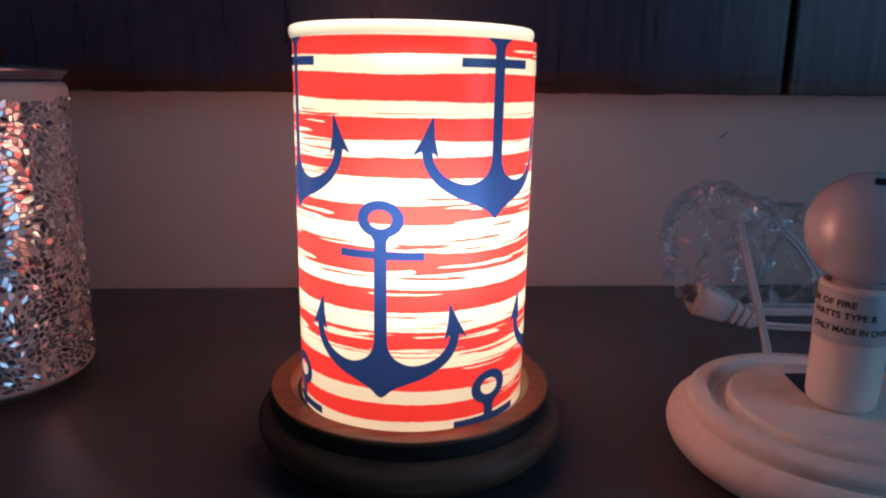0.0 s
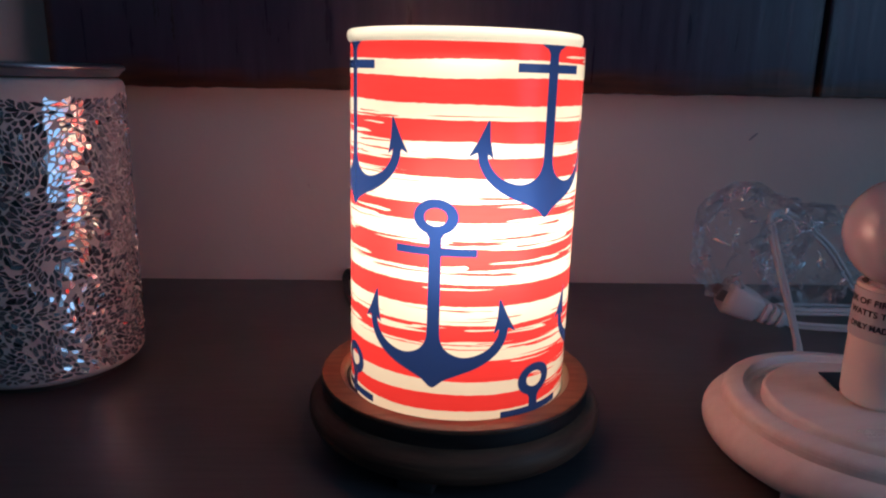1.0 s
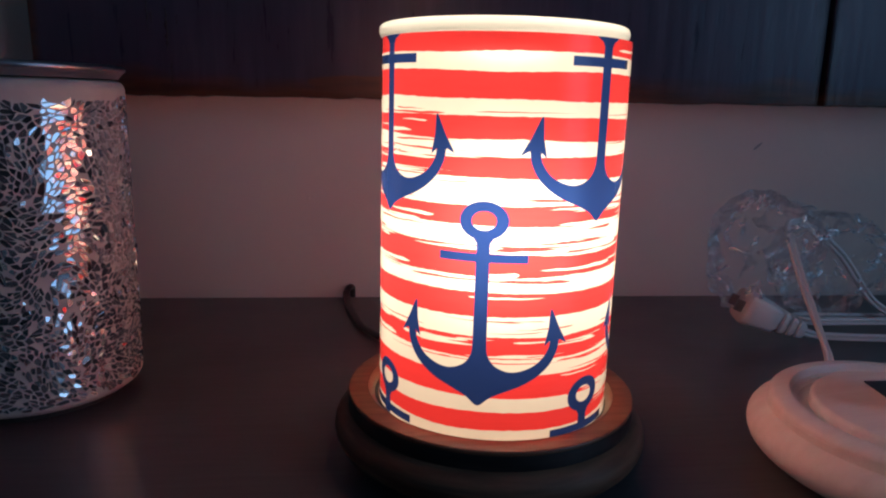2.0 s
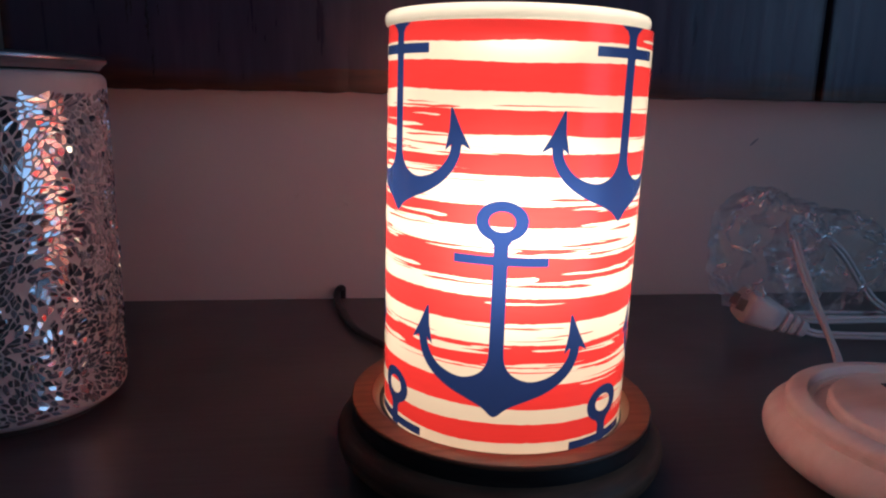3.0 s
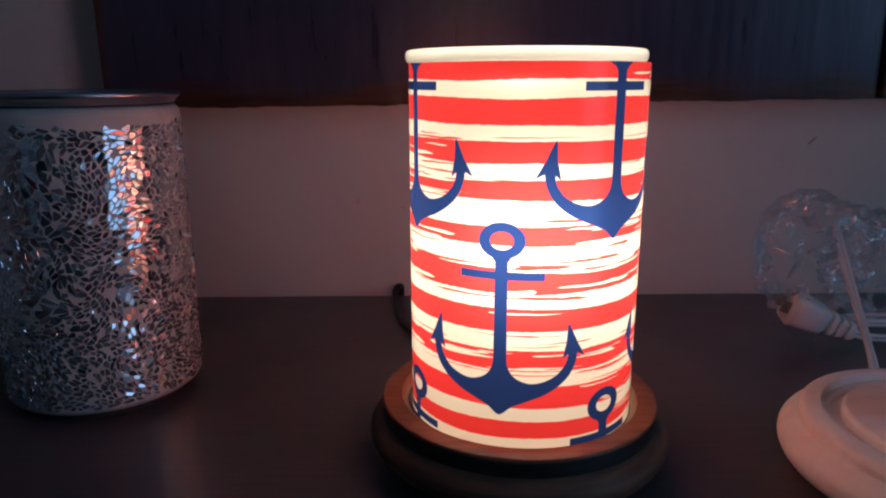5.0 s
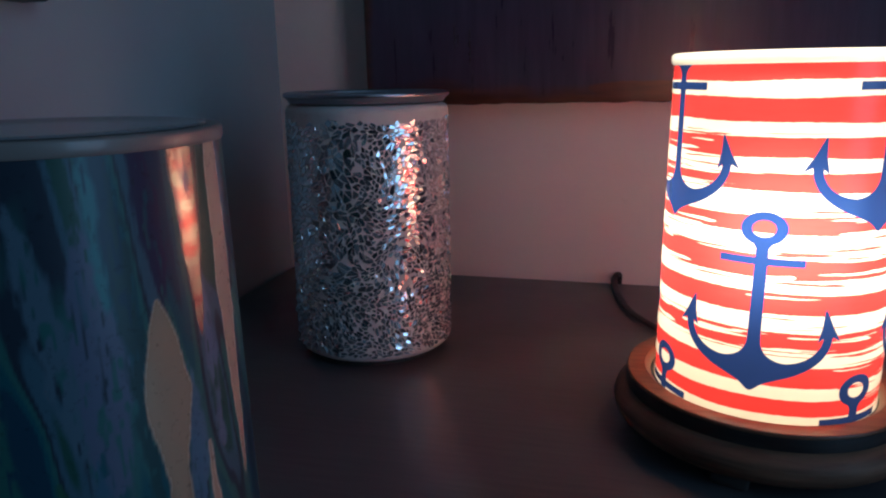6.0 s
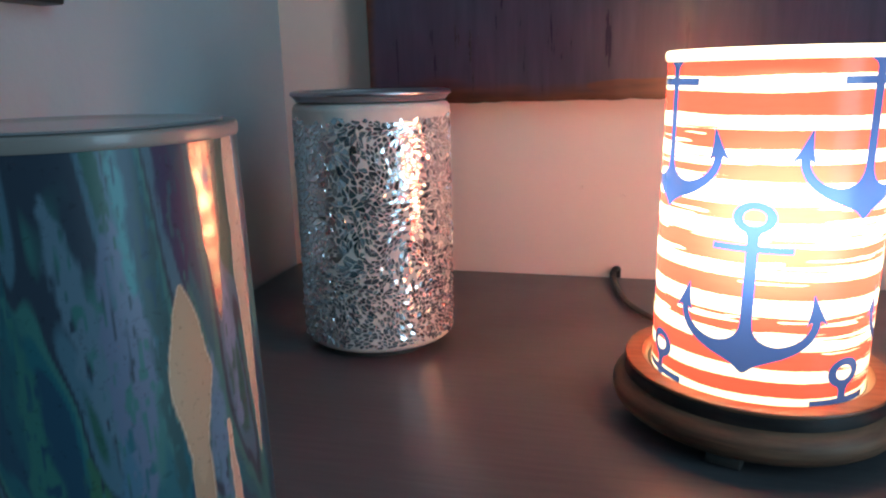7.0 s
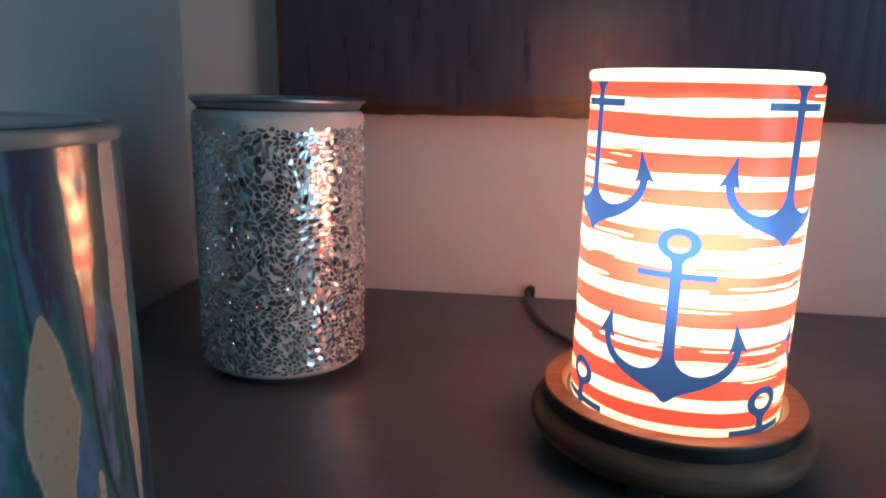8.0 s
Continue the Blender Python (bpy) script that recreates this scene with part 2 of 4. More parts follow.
def clear_film():
    n = Nodes("clear_film")
    see = n.add("BsdfTransparent", Color=(0.985, 0.985, 0.99, 1))
    creases = n.add("TexVoronoi", Vector=n.coords(), Scale=110.0)
    crinkle = n.add("Bump", Height=n.math("ADD", creases.outputs["Distance"], n.noise(170, 3)), Strength=1.0, Distance=0.006)
    shine = n.add("BsdfGlossy", Color=(1, 1, 1, 1), Roughness=0.06, Normal=crinkle.outputs[0])
    f = n.math("ADD", n.math("MULTIPLY", n.add("LayerWeight", Blend=0.35).outputs["Fresnel"], 0.44), 0.04)
    m = n.add("MixShader", Fac=f, i1=see.outputs[0], i2=shine.outputs[0])
    n.tree.links.new(m.outputs[0], n.out.inputs[0])
    return n.mat


# The side wall is the same beige, with shade and blue daylight put in.
WALL, SHADED_SIDEWALL, CEIL, FLOOR = wall_paint("wall_paint", (0.715, 0.575, 0.495), (0.785, 0.64, 0.555)), wall_paint("shaded_side_wall_paint", (0.28, 0.315, 0.325), (0.32, 0.355, 0.365)), plain_paint("ceiling_paint", (0.72, 0.70, 0.67)), plain_paint("floor_boards", (0.22, 0.15, 0.10), 0.5)
BAREWOOD = plain_paint("bare_wood", (0.17, 0.10, 0.056), 0.5)
# Unseen walls: the room's dimness is put into their colour for the mirror tiles.
DIMMED_WALL = plain_paint("dimmed_wall_paint", (0.10, 0.09, 0.09))
DRESSER, BOARD, WOOD, BLACKWOOD, RUBBED = dresser_paint(), board_paint(), lamp_wood(), black_finish(), edge_finish()
WHITEWOOD, PRINT, DISH = whitewash(), shade_print(), frosted("dish_glass", (0.93, 0.91, 0.86), 0.75)
GROUT, MIRROR_ONE, MIRROR_MANY = grout(), mirror_glass(False), mirror_glass(True)
PEWTER, PAINTED, PORCELAIN = metal("pewter", (0.41, 0.385, 0.41), 0.36), painted_glass(), ceramic("porcelain", (0.18, 0.15, 0.135), 0.45)
GLAZE = ceramic("glaze", (0.17, 0.165, 0.17), 0.12)
CORD_BLACK, CORD_WHITE = plastic("black_rubber", (0.012, 0.011, 0.011), 0.45), plastic("white_vinyl", (0.78, 0.73, 0.70), 0.42)
SLEEVE, LABEL, BULB = plastic("card_sleeve", (0.90, 0.84, 0.78), 0.5), plastic("silver_label", (0.66, 0.66, 0.69), 0.35), glossy_bulb()
GLINT = film_glint()
INK, BRASS, FILM = plastic("label_ink", (0.03, 0.03, 0.035), 0.5), metal("brass", (0.62, 0.45, 0.22), 0.3), clear_film()
BLACKFRAME, STICKER = plain_paint("black_frame", (0.012, 0.012, 0.013), 0.45), plastic("dark_sticker", (0.012, 0.020, 0.035), 0.35)
FELT = plastic("rubber_foot", (0.05, 0.04, 0.036), 0.6)


# ---- shape helpers ----
def mesh_of(name, bm, material, smooth=True, angle=35):
    me = bpy.data.meshes.new(name)
    bm.to_mesh(me)
    bm.free()
    me.materials.append(material)
    if smooth:
        me.shade_smooth()
        me.set_sharp_from_angle(angle=radians(angle))
    return me


def thing(name, x, y, z, label, category, rz=0.0, group=""):
    ob = new(name)
    ob.empty_display_size = 0.02
    ob.matrix_world = pose(x, y, z, 0, 0, rz)
    return tagged(ob, label, category, group)


def part(name, bm, material, parent, label="", smooth=True, angle=35):
    ob = new(name, mesh_of(name, bm, material, smooth, angle))
    ob.parent = parent
    return tagged(ob, label)


def revolve(profile, seg=128, closed=False):
    """A surface turned about z from (radius, height) pairs."""
    bm = bmesh.new()
    rings = []
    for r, z in profile:
        if r < 1e-6:
            rings.append([bm.verts.new((0, 0, z))])
        else:
            rings.append([bm.verts.new((r * math.cos(2 * math.pi * i / seg), r * math.sin(2 * math.pi * i / seg), z)) for i in range(seg)])
    pairs = list(zip(rings, rings[1:])) + ([(rings[-1], rings[0])] if closed else [])
    for a, b in pairs:
        if len(a) == 1 and len(b) == 1:
            continue
        for i in range(seg):
            j = (i + 1) % seg
            if len(a) == 1:
                bm.faces.new((a[0], b[j], b[i]))
            elif len(b) == 1:
                bm.faces.new((a[i], a[j], b[0]))
            else:
                bm.faces.new((a[i], a[j], b[j], b[i]))
    bmesh.ops.recalc_face_normals(bm, faces=bm.faces)
    return bm


def arc(cx, cz, r, a0, a1, n=6, rz=None):
    rz = r if rz is None else rz
    return [(cx + r * math.cos(radians(a0 + (a1 - a0) * i / n)), cz + rz * math.sin(radians(a0 + (a1 - a0) * i / n))) for i in range(n + 1)]


def block(x0, x1, y0, y1, z0, z1, bevel=0.0, seg=2):
    bm = bmesh.new()
    bmesh.ops.create_cube(bm, size=1)
    for v in bm.verts:
        v.co = Vector(((x0 + x1) / 2 + v.co.x * (x1 - x0), (y0 + y1) / 2 + v.co.y * (y1 - y0), (z0 + z1) / 2 + v.co.z * (z1 - z0)))
    if bevel:
        bmesh.ops.bevel(bm, geom=bm.edges[:], offset=bevel, segments=seg, affect="EDGES", profile=0.5)
    return bm


def smooth_path(points, steps=10):
    """Catmull-Rom through the points."""
    pts = [Vector(p) for p in points]
    pts = [2 * pts[0] - pts[1]] + pts + [2 * pts[-1] - pts[-2]]
    out = []
    for a, b, c, d in zip(pts, pts[1:], pts[2:], pts[3:]):
        for i in range(steps):
            t = i / steps
            out.append(0.5 * (2 * b + (c - a) * t + (2 * a - 5 * b + 4 * c - d) * t * t + (3 * b - a - 3 * c + d) * t ** 3))
    return out + [pts[-2]]


def tube(bm, path, rx, ry=None, seg=10):
    """A tube along the path with an elliptic section, added to bm."""
    ry = rx if ry is None else ry
    rings, up = [], Vector((0, 0, 1))
    for i, p in enumerate(path):
        d = (path[min(i + 1, len(path) - 1)] - path[max(i - 1, 0)]).normalized()
        side = d.cross(up)
        if side.length < 0.05:
            side = d.cross(Vector((0, 1, 0)))
        side.normalize()
        top = side.cross(d).normalized()
        rings.append([bm.verts.new(p + side * rx * math.cos(2 * math.pi * k / seg) + top * ry * math.sin(2 * math.pi * k / seg)) for k in range(seg)])
    for a, b in zip(rings, rings[1:]):
        for k in range(seg):
            bm.faces.new((a[k], a[(k + 1) % seg], b[(k + 1) % seg], b[k]))
    bm.faces.new(rings[0][::-1])
    bm.faces.new(rings[-1])
    return bm


def lattice_noise(x, y, seed):
    """Smooth value noise on arrays, 0 to 1."""
    xi, yi = np.floor(x).astype(np.int64), np.floor(y).astype(np.int64)
    fx, fy = x - xi, y - yi
    fx, fy = fx * fx * (3 - 2 * fx), fy * fy * (3 - 2 * fy)

    def h(i, j):
        n = (i * 374761393 + j * 668265263 + seed * 974711) & 0xFFFFFFFF
        n = ((n ^ (n >> 13)) * 1274126177) & 0xFFFFFFFF
        return ((n ^ (n >> 16)) & 0xFFFF) / 65535.0

    return (h(xi, yi) * (1 - fx) + h(xi + 1, yi) * fx) * (1 - fy) + (h(xi, yi + 1) * (1 - fx) + h(xi + 1, yi + 1) * fx) * fy


def wrapped_sheet(name, radius, z0, z1, cell, cell_z, material, parent, label, flare=0.0):
    """A fine cylindrical sheet whose front (-y) is u = 0, wider by flare at its foot; returns the object and its u, z in millimetres."""
    nu, nz = int(2 * math.pi * radius / cell), int((z1 - z0) / cell_z)
    th = np.linspace(-math.pi, math.pi, nu, endpoint=False)
    zs = np.linspace(z0, z1, nz + 1)
    T, Z = np.meshgrid(th, zs)
    R = radius + flare * (z1 - Z) / (z1 - z0)
    co = np.stack([R * np.sin(T), -R * np.cos(T), Z], -1).reshape(-1, 3)
    k = np.arange(nu)
    rows = np.arange(nz)[:, None] * nu
    a, b = rows + k, rows + (k + 1) % nu
    quads = np.stack([a, b, b + nu, a + nu], -1).reshape(-1, 4)
    me = bpy.data.meshes.new(name)
    me.from_pydata(co.tolist(), [], quads.tolist())
    me.materials.append(material)
    me.shade_smooth()
    ob = new(name, me)
    ob.parent = parent
    tagged(ob, label)
    return ob, (T * radius * 1000).ravel(), (Z * 1000).ravel()


def keep_field(me, name, values):
    me.attributes.new(name, "FLOAT", "POINT").data.foreach_set("value", np.ascontiguousarray(values, dtype=np.float32))


# ---- the room ----
def wall_piece(name, x0, x1, y0, y1, z0, z1, material, label, category="wall"):
    ob = new(name, mesh_of(name, block(x0, x1, y0, y1, z0, z1), material, False))
    return tagged(ob, label, category, kind="structure")


WALL_Y, LEFT_X = 0.272, -0.404
EAST_X, SOUTH_Y = 1.05, -2.6
wall_north = wall_piece("wall_north", LEFT_X - 0.1, EAST_X + 0.1, WALL_Y, WALL_Y + 0.1, -0.85, 1.65, WALL, "beige painted plaster wall behind the dresser")
wall_piece("wall_west", LEFT_X - 0.1, LEFT_X, SOUTH_Y, WALL_Y, -0.85, 1.65, SHADED_SIDEWALL, "beige plaster wall beside the dresser, shade and blue daylight put into its colour")
wall_piece("wall_south", LEFT_X - 0.1, EAST_X + 0.1, SOUTH_Y - 0.1, SOUTH_Y, -0.85, 1.65, DIMMED_WALL, "plain unseen wall across the room, darkened for dim reflections")
east = bmesh.new()
for y0, y1, z0, z1 in ((SOUTH_Y, -1.08, -0.85, 1.65), (-0.48, WALL_Y, -0.85, 1.65), (-1.08, -0.48, -0.85, -0.3), (-1.08, -0.48, 1.3, 1.65)):
    piece = block(EAST_X, EAST_X + 0.1, y0, y1, z0, z1)
    temp = bpy.data.meshes.new("temp")
    piece.to_mesh(temp)
    piece.free()
    east.from_mesh(temp)
    bpy.data.meshes.remove(temp)
tagged(new("wall_east", mesh_of("wall_east", east, DIMMED_WALL, False)), "plain unseen wall with a window opening, darkened for dim reflections", "wall", kind="structure")
wall_piece("floor", LEFT_X - 0.1, EAST_X + 0.1, SOUTH_Y - 0.1, WALL_Y + 0.1, -0.95, -0.85, FLOOR, "brown wooden floor of the room", "floor")
wall_piece("ceiling", LEFT_X - 0.1, EAST_X + 0.1, SOUTH_Y - 0.1, WALL_Y + 0.1, 1.65, 1.75, CEIL, "plain off-white painted ceiling", "ceiling")


def wall_blemish(name, x, z, w, h, lift, turn, material, label):
    bm = bmesh.new()
    bmesh.ops.create_icosphere(bm, subdivisions=2, radius=1)
    for v in bm.verts:
        wob = 1 + 0.35 * (noise.noise(v.co * 2.1 + Vector((x * 90, 0, z * 70))))
        v.co = Vector((v.co.x * w * wob, v.co.y * lift, v.co.z * h * wob))
    ob = part(name, bm, material, wall_north, label)
    ob.matrix_world = pose(x, WALL_Y, z, 0, turn, 0)


wall_blemish("paint_bump", -0.1075, 0.0837, 0.0016, 0.0024, 0.0009, 10, WALL, "raised paint drip")
wall_blemish("paint_bump", -0.0694, 0.0771, 0.0030, 0.0016, 0.0007, 25, WALL, "raised paint drip")
wall_blemish("scuff_mark", 0.2832, 0.1344, 0.0050, 0.0011, 0.0003, -42, plain_paint("scuff", (0.36, 0.31, 0.29)), "grey scuff in the paint")

# ---- dresser ----
dresser = thing("dresser", 0.15, 0, 0, "dark espresso painted dresser with a smooth satin top", "dresser")
part("dresser_top", block(-0.549, 0.70, -0.27, 0.2655, -0.022, 0.0, 0.002), DRESSER, dresser)
part("dresser_body", block(-0.540, 0.68, -0.25, 0.255, -0.85, -0.0225, 0.002), DRESSER, dresser)

# ---- board picture on the wall, and the frame on the side wall ----
art = thing("wall_panel", 0.0, 0.2580, 0.1666, "weathered dark violet painted wooden boards hung on the wall", "wall art")
art.matrix_world = pose(0.0, 0.2580, 0.1666, 0, -0.62, 0)


def art_board(x0, x1):
    bm = block(x0, x1, -0.0135, 0.0135, 0.0, 0.62, 0.0012, 2)
    bmesh.ops.subdivide_edges(bm, edges=[e for e in bm.edges if abs((e.verts[0].co - e.verts[1].co).x) > 0.1], cuts=120, use_grid_fill=True)
    for v in bm.verts:
        if v.co.z < 0.01:
            v.co.z += 0.0012 * noise.noise(Vector((v.co.x * 55, 3.1, 0))) + 0.0008 * noise.noise(Vector((v.co.x * 190, 7.7, 0)))
    return part("board", bm, BOARD, art)


main_board = art_board(-0.303, 0.3155)
art_board(0.3200, 0.66)


def gouge(x, z, length, width, seed):
    """A thin ragged dark scrape down the board's face."""
    bm, rng = bmesh.new(), random.Random(seed)
    rows = []
    for i in range(15):
        t = i / 14
        w = width * (0.25 + rng.random()) * math.sin(math.pi * (0.08 + 0.84 * t))
        c = x + 0.0012 * (rng.random() - 0.5)
        rows.append([bm.verts.new((c + dx, y, z - length * t)) for dx, y in ((-w, -0.01352), (0, -0.01385), (w, -0.01352))])
    for a, b in zip(rows, rows[1:]):
        for k in range(2):
            bm.faces.new((a[k], b[k], b[k + 1], a[k + 1]))
    part("gouge", bm, GOUGE, main_board, "dark scrape in the paint")


GOUGE = plain_paint("bare_scrape", (0.010, 0.008, 0.010), 0.6)
gouge(-0.2066, 0.0650, 0.034, 0.0011, 1)
gouge(-0.2200, 0.0710, 0.026, 0.0007, 2)
gouge(-0.2170, 0.0640, 0.014, 0.0005, 3)
gouge(-0.1990, 0.0600, 0.010, 0.0004, 4)
gouge(-0.2045, 0.0300, 0.024, 0.0005, 5)

frame_thing = thing("picture_frame", LEFT_X + 0.009, -0.158, 0.3573, "black picture frame hung on the side wall", "picture frame")
for name, y0, y1, z0, z1 in (("frame_rail", -0.125, 0.125, -0.125, -0.105), ("frame_rail", -0.125, 0.125, 0.105, 0.125),
                             ("frame_stile", -0.125, -0.105, -0.1045, 0.1045), ("frame_stile", 0.105, 0.125, -0.1045, 0.1045)):
    part(name, block(-0.009, 0.009, y0, y1, z0, z1, 0.0015), BLACKFRAME, frame_thing)
part("picture_backing", block(-0.008, -0.002, -0.1045, 0.1045, -0.1045, 0.1045), BLACKFRAME, frame_thing)


# ---- lamp bases ----
def lamp_base(parent, ring, trim, disc, foot, edge_r, soft, first_foot):
    """A turned wooden base: rounded disc on three feet, a step, and a ring with a groove. soft: whether the ring is rounded over."""
    mid, half = (0.0166, 0.0100) if soft else (0.0159, 0.0092)
    body = [(0.0, 0.0066), (0.058, 0.0066)] + arc(0.0650, mid, 0.0108 if soft else 0.0095, -85, 80, 12, half) + [(0.0640, mid + half + 0.0002), (0.0, mid + half + 0.0002)]
    part("base_disc", revolve(body), disc, parent)
    part("base_trim", revolve([(0.0540, 0.0236), (edge_r - 0.0002, 0.0236), (edge_r, 0.0244), (edge_r, 0.0296 if soft else 0.0312), (0.0540, 0.0296)], closed=True), trim, parent)
    if soft:
        crown = [(edge_r - 0.0001, 0.0285)] + arc(edge_r - 0.0040, 0.0296, 0.0038, 0, 80, 7, 0.0034)
    else:
        crown = [(edge_r - 0.0004, 0.0308)] + arc(edge_r - 0.0008, 0.0324, 0.0010, -70, 90, 5, 0.0009)
    top = [(0.0470, 0.0264)] + crown + ([(0.0590, 0.0338), (0.0578, 0.0336), (0.0572, 0.0325)] if soft else [(0.0592, 0.0333), (0.0589, 0.0320)]) + [(0.0570, 0.0296), (0.0564, 0.0288 - 0.0014 * soft), (0.0470, 0.0287 - 0.0014 * soft)]
    part("base_ring", revolve(top, closed=True), ring, parent)
    if not soft:
        part("inner_lip", revolve([(0.0593, 0.0334), (0.0588, 0.0334), (0.0566, 0.0318), (0.0556, 0.0300), (0.0554, 0.0290), (0.0580, 0.0290)], closed=True), BAREWOOD, parent, "bare tan wood lip")
    if soft:
        part("plateau", revolve([(0.0, 0.0262), (0.0487, 0.0262)] + arc(0.0462, 0.0313, 0.0025, 0, 90, 6) + [(0.0, 0.0338)]), ring, parent)
    for k in range(3):
        a = radians(first_foot + 120 * k)
        ob = part("foot", block(-0.0060, 0.0060, -0.0085, 0.0085, 0.0, 0.0070, 0.0016), foot, parent)
        ob.matrix_local = pose(0.0605 * math.cos(a), 0.0605 * math.sin(a), 0, 0, 0, math.degrees(a))


# ---- the anchor lamp ----
lamp = thing("table_lamp", 0.0009, 0.001, 0.0, "lit lamp with red striped anchor shade on dark wood base", "lamp")
lamp_base(lamp, WOOD, BLACKWOOD, RUBBED, FELT, 0.0680, False, -109)
for piece in lamp.children:
    piece.location += Vector((-0.0009, -0.0006, 0))
SHADE_R = 0.0543
shade, U, Z = wrapped_sheet("shade", SHADE_R, 0.0288, 0.1933, 0.0006, 0.00022, PRINT, lamp, "translucent sheet shade with red stripes and blue anchors")

# anchor outline, right half, millimetres from its tip
HALF = [(0, 0), (1.7, 0.9), (5.2, 3.9), (11.5, 6.8), (18.5, 9.6), (25, 13.4), (30, 18.2), (32.8, 23.6), (33.6, 28.4), (37.5, 26.3), (33.4, 33.4), (29.6, 41.4),
        (28.7, 41.4), (28.3, 33.5), (26.6, 25.4), (29.4, 28.2), (28.2, 23.8), (24.4, 19.0), (18.5, 16.0), (12.3, 15.3), (6.4, 17.8), (3.4, 22.4), (2.85, 28),
        (2.8, 60.5), (18.1, 60.5), (18.1, 64.1), (2.75, 64.1), (2.7, 68.0), (4.6, 71.0), (0, 72.0)]


def outline_distance(px, pz, poly):
    """Signed distance to a closed outline, negative inside."""
    best, inside = np.full(px.shape, 1e9), np.zeros(px.shape, bool)
    for (x0, z0), (x1, z1) in zip(poly, poly[1:] + poly[:1]):
        dx, dz = x1 - x0, z1 - z0
        t = np.clip(((px - x0) * dx + (pz - z0) * dz) / max(dx * dx + dz * dz, 1e-9), 0, 1)
        best = np.minimum(best, np.hypot(px - x0 - t * dx, pz - z0 - t * dz))
        if dz:
            inside ^= ((z0 > pz) != (z1 > pz)) & (px < x0 + (pz - z0) * dx / dz)
    return np.where(inside, -best, best)


ink = np.full(U.shape, 30.0)


def eased(chain):
    """The chain of corners as a smooth curve."""
    return [(p.x, p.y) for p in smooth_path([(x, z, 0) for x, z in chain], 5)]


HALF = eased(HALF[:9]) + HALF[9:15] + eased(HALF[15:23]) + HALF[23:]
OUTLINE = HALF + [(-x, z) for x, z in HALF[-2:0:-1]]
for col in range(-3, 4):
    for row in (-1, 0, 1, 2):
        if (col + row) % 2:
            continue
        cu, cz = -15.8 + 50.0 * col, 45.5 + 76.0 * row
        du = (U - cu + 170.6) % 341.2 - 170.6
        near = (np.abs(du) < 42) & (Z > cz - 4) & (Z < cz + 90)
        if not near.any():
            continue
        x, z = du[near], Z[near] - cz
        ring = np.maximum((np.hypot(x / 9.85, (z - 77.1) / 7.75) - 1) * 8.5, (1 - np.hypot(x / 4.85, (z - 77.1) / 3.75)) * 4.2)
        ink[near] = np.minimum(ink[near], np.minimum(outline_distance(x, z, OUTLINE), ring))
keep_field(shade.data, "ink", ink)

# red bands: upper and lower edge in millimetres, then the brushed stretches: from, to, dry slivers inside, stray bristle lines outside
BANDS = [(200, 186.4, ((38, 90, 8, 1),)), (179.4, 169.2, ()), (162.3, 153.8, ((-95, -32, 6, 4), (-40, 60, 0, 3))), (147.9, 138.6, ((-95, -16, 11, 4), (48, 90, 4, 2))),
         (128.6, 120.3, ((-95, -36, 8, 3), (2, 95, 10, 4))), (112.8, 100.4, ((-95, -50, 5, 3), (-44, 20, 6, 5), (0, 95, 15, 6))), (93.2, 83.8, ((-30, 10, 1, 2),)),
         (76.0, 66.4, ((-95, -34, 6, 4), (-44, 20, 8, 5), (10, 95, 8, 5))), (58.9, 49.2, ((16, 95, 9, 4),)), (42.6, 34.9, ((36, 95, 8, 2),))]


def sliver(rng, u_from, u_to, z, long, thick):
    """One bristle mark: signed, positive inside; blunt where the brush set down and drawn out thin at the other end."""
    size = rng.uniform(0.35, 1.0) * long
    start = rng.uniform(u_from - 0.2 * size, max(u_to - 0.8 * size, u_from))
    slope, sag, half = rng.uniform(-0.022, 0.022), rng.uniform(-0.5, 0.5), thick * rng.uniform(0.45, 1.15)
    t = (U - start) / size
    if rng.random() < 0.5:
        t = 1 - t
    profile = np.clip(t * 7, 0, 1) ** 0.7 * np.clip(1 - t, 0, 1) ** 0.55
    shake = 0.30 * (lattice_noise(U / 5.0, U * 0, rng.randrange(9000)) - 0.5)
    middle = z + slope * (U - start - size / 2) + sag * (t - 0.5) ** 2 + shake
    return np.where((t > 0) & (t < 1), half * (1.2 * profile + 0.5 * shake) - 0.04 - np.abs(Z - middle), -2.0)


red = np.full(U.shape, -9.0)
for i, (hi, lo, stretches) in enumerate(BANDS):
    rng = random.Random(700 + i)
    wob = lattice_noise(U / 38 + 9.3, U * 0 + i * 3.7, 5 + i) - 0.5
    wob2 = lattice_noise(U / 30 + 2.1, U * 0 + i * 5.1, 41 + i) - 0.5
    ragged = 0.25 * (lattice_noise(U / 2.2, U * 0 + i, 80 + i) - 0.5)
    d = np.clip(np.minimum(hi + 1.6 * wob + ragged - Z, Z - lo - 1.6 * wob2 - ragged), -2, 2)
    for u_from, u_to, dry, stray in stretches:
        for k in range(dry):
            at = rng.choice((hi - 1.0, lo + 1.0)) + rng.gauss(0, 1.5) if rng.random() < 0.6 else rng.uniform(lo + 0.5, hi - 0.5)
            d = np.minimum(d, -sliver(rng, u_from, u_to, at, 42, rng.choice((0.35, 0.55, 0.85))))
        for k in range(stray):
            at = rng.choice((hi + 0.9 + abs(rng.gauss(0, 0.7)), lo - 0.9 - abs(rng.gauss(0, 0.8))))
            d = np.maximum(d, sliver(rng, u_from, u_to, at, 50, rng.choice((0.28, 0.42, 0.6))))
    red = np.maximum(red, np.clip(d, -2, 2))
keep_field(shade.data, "red", red)

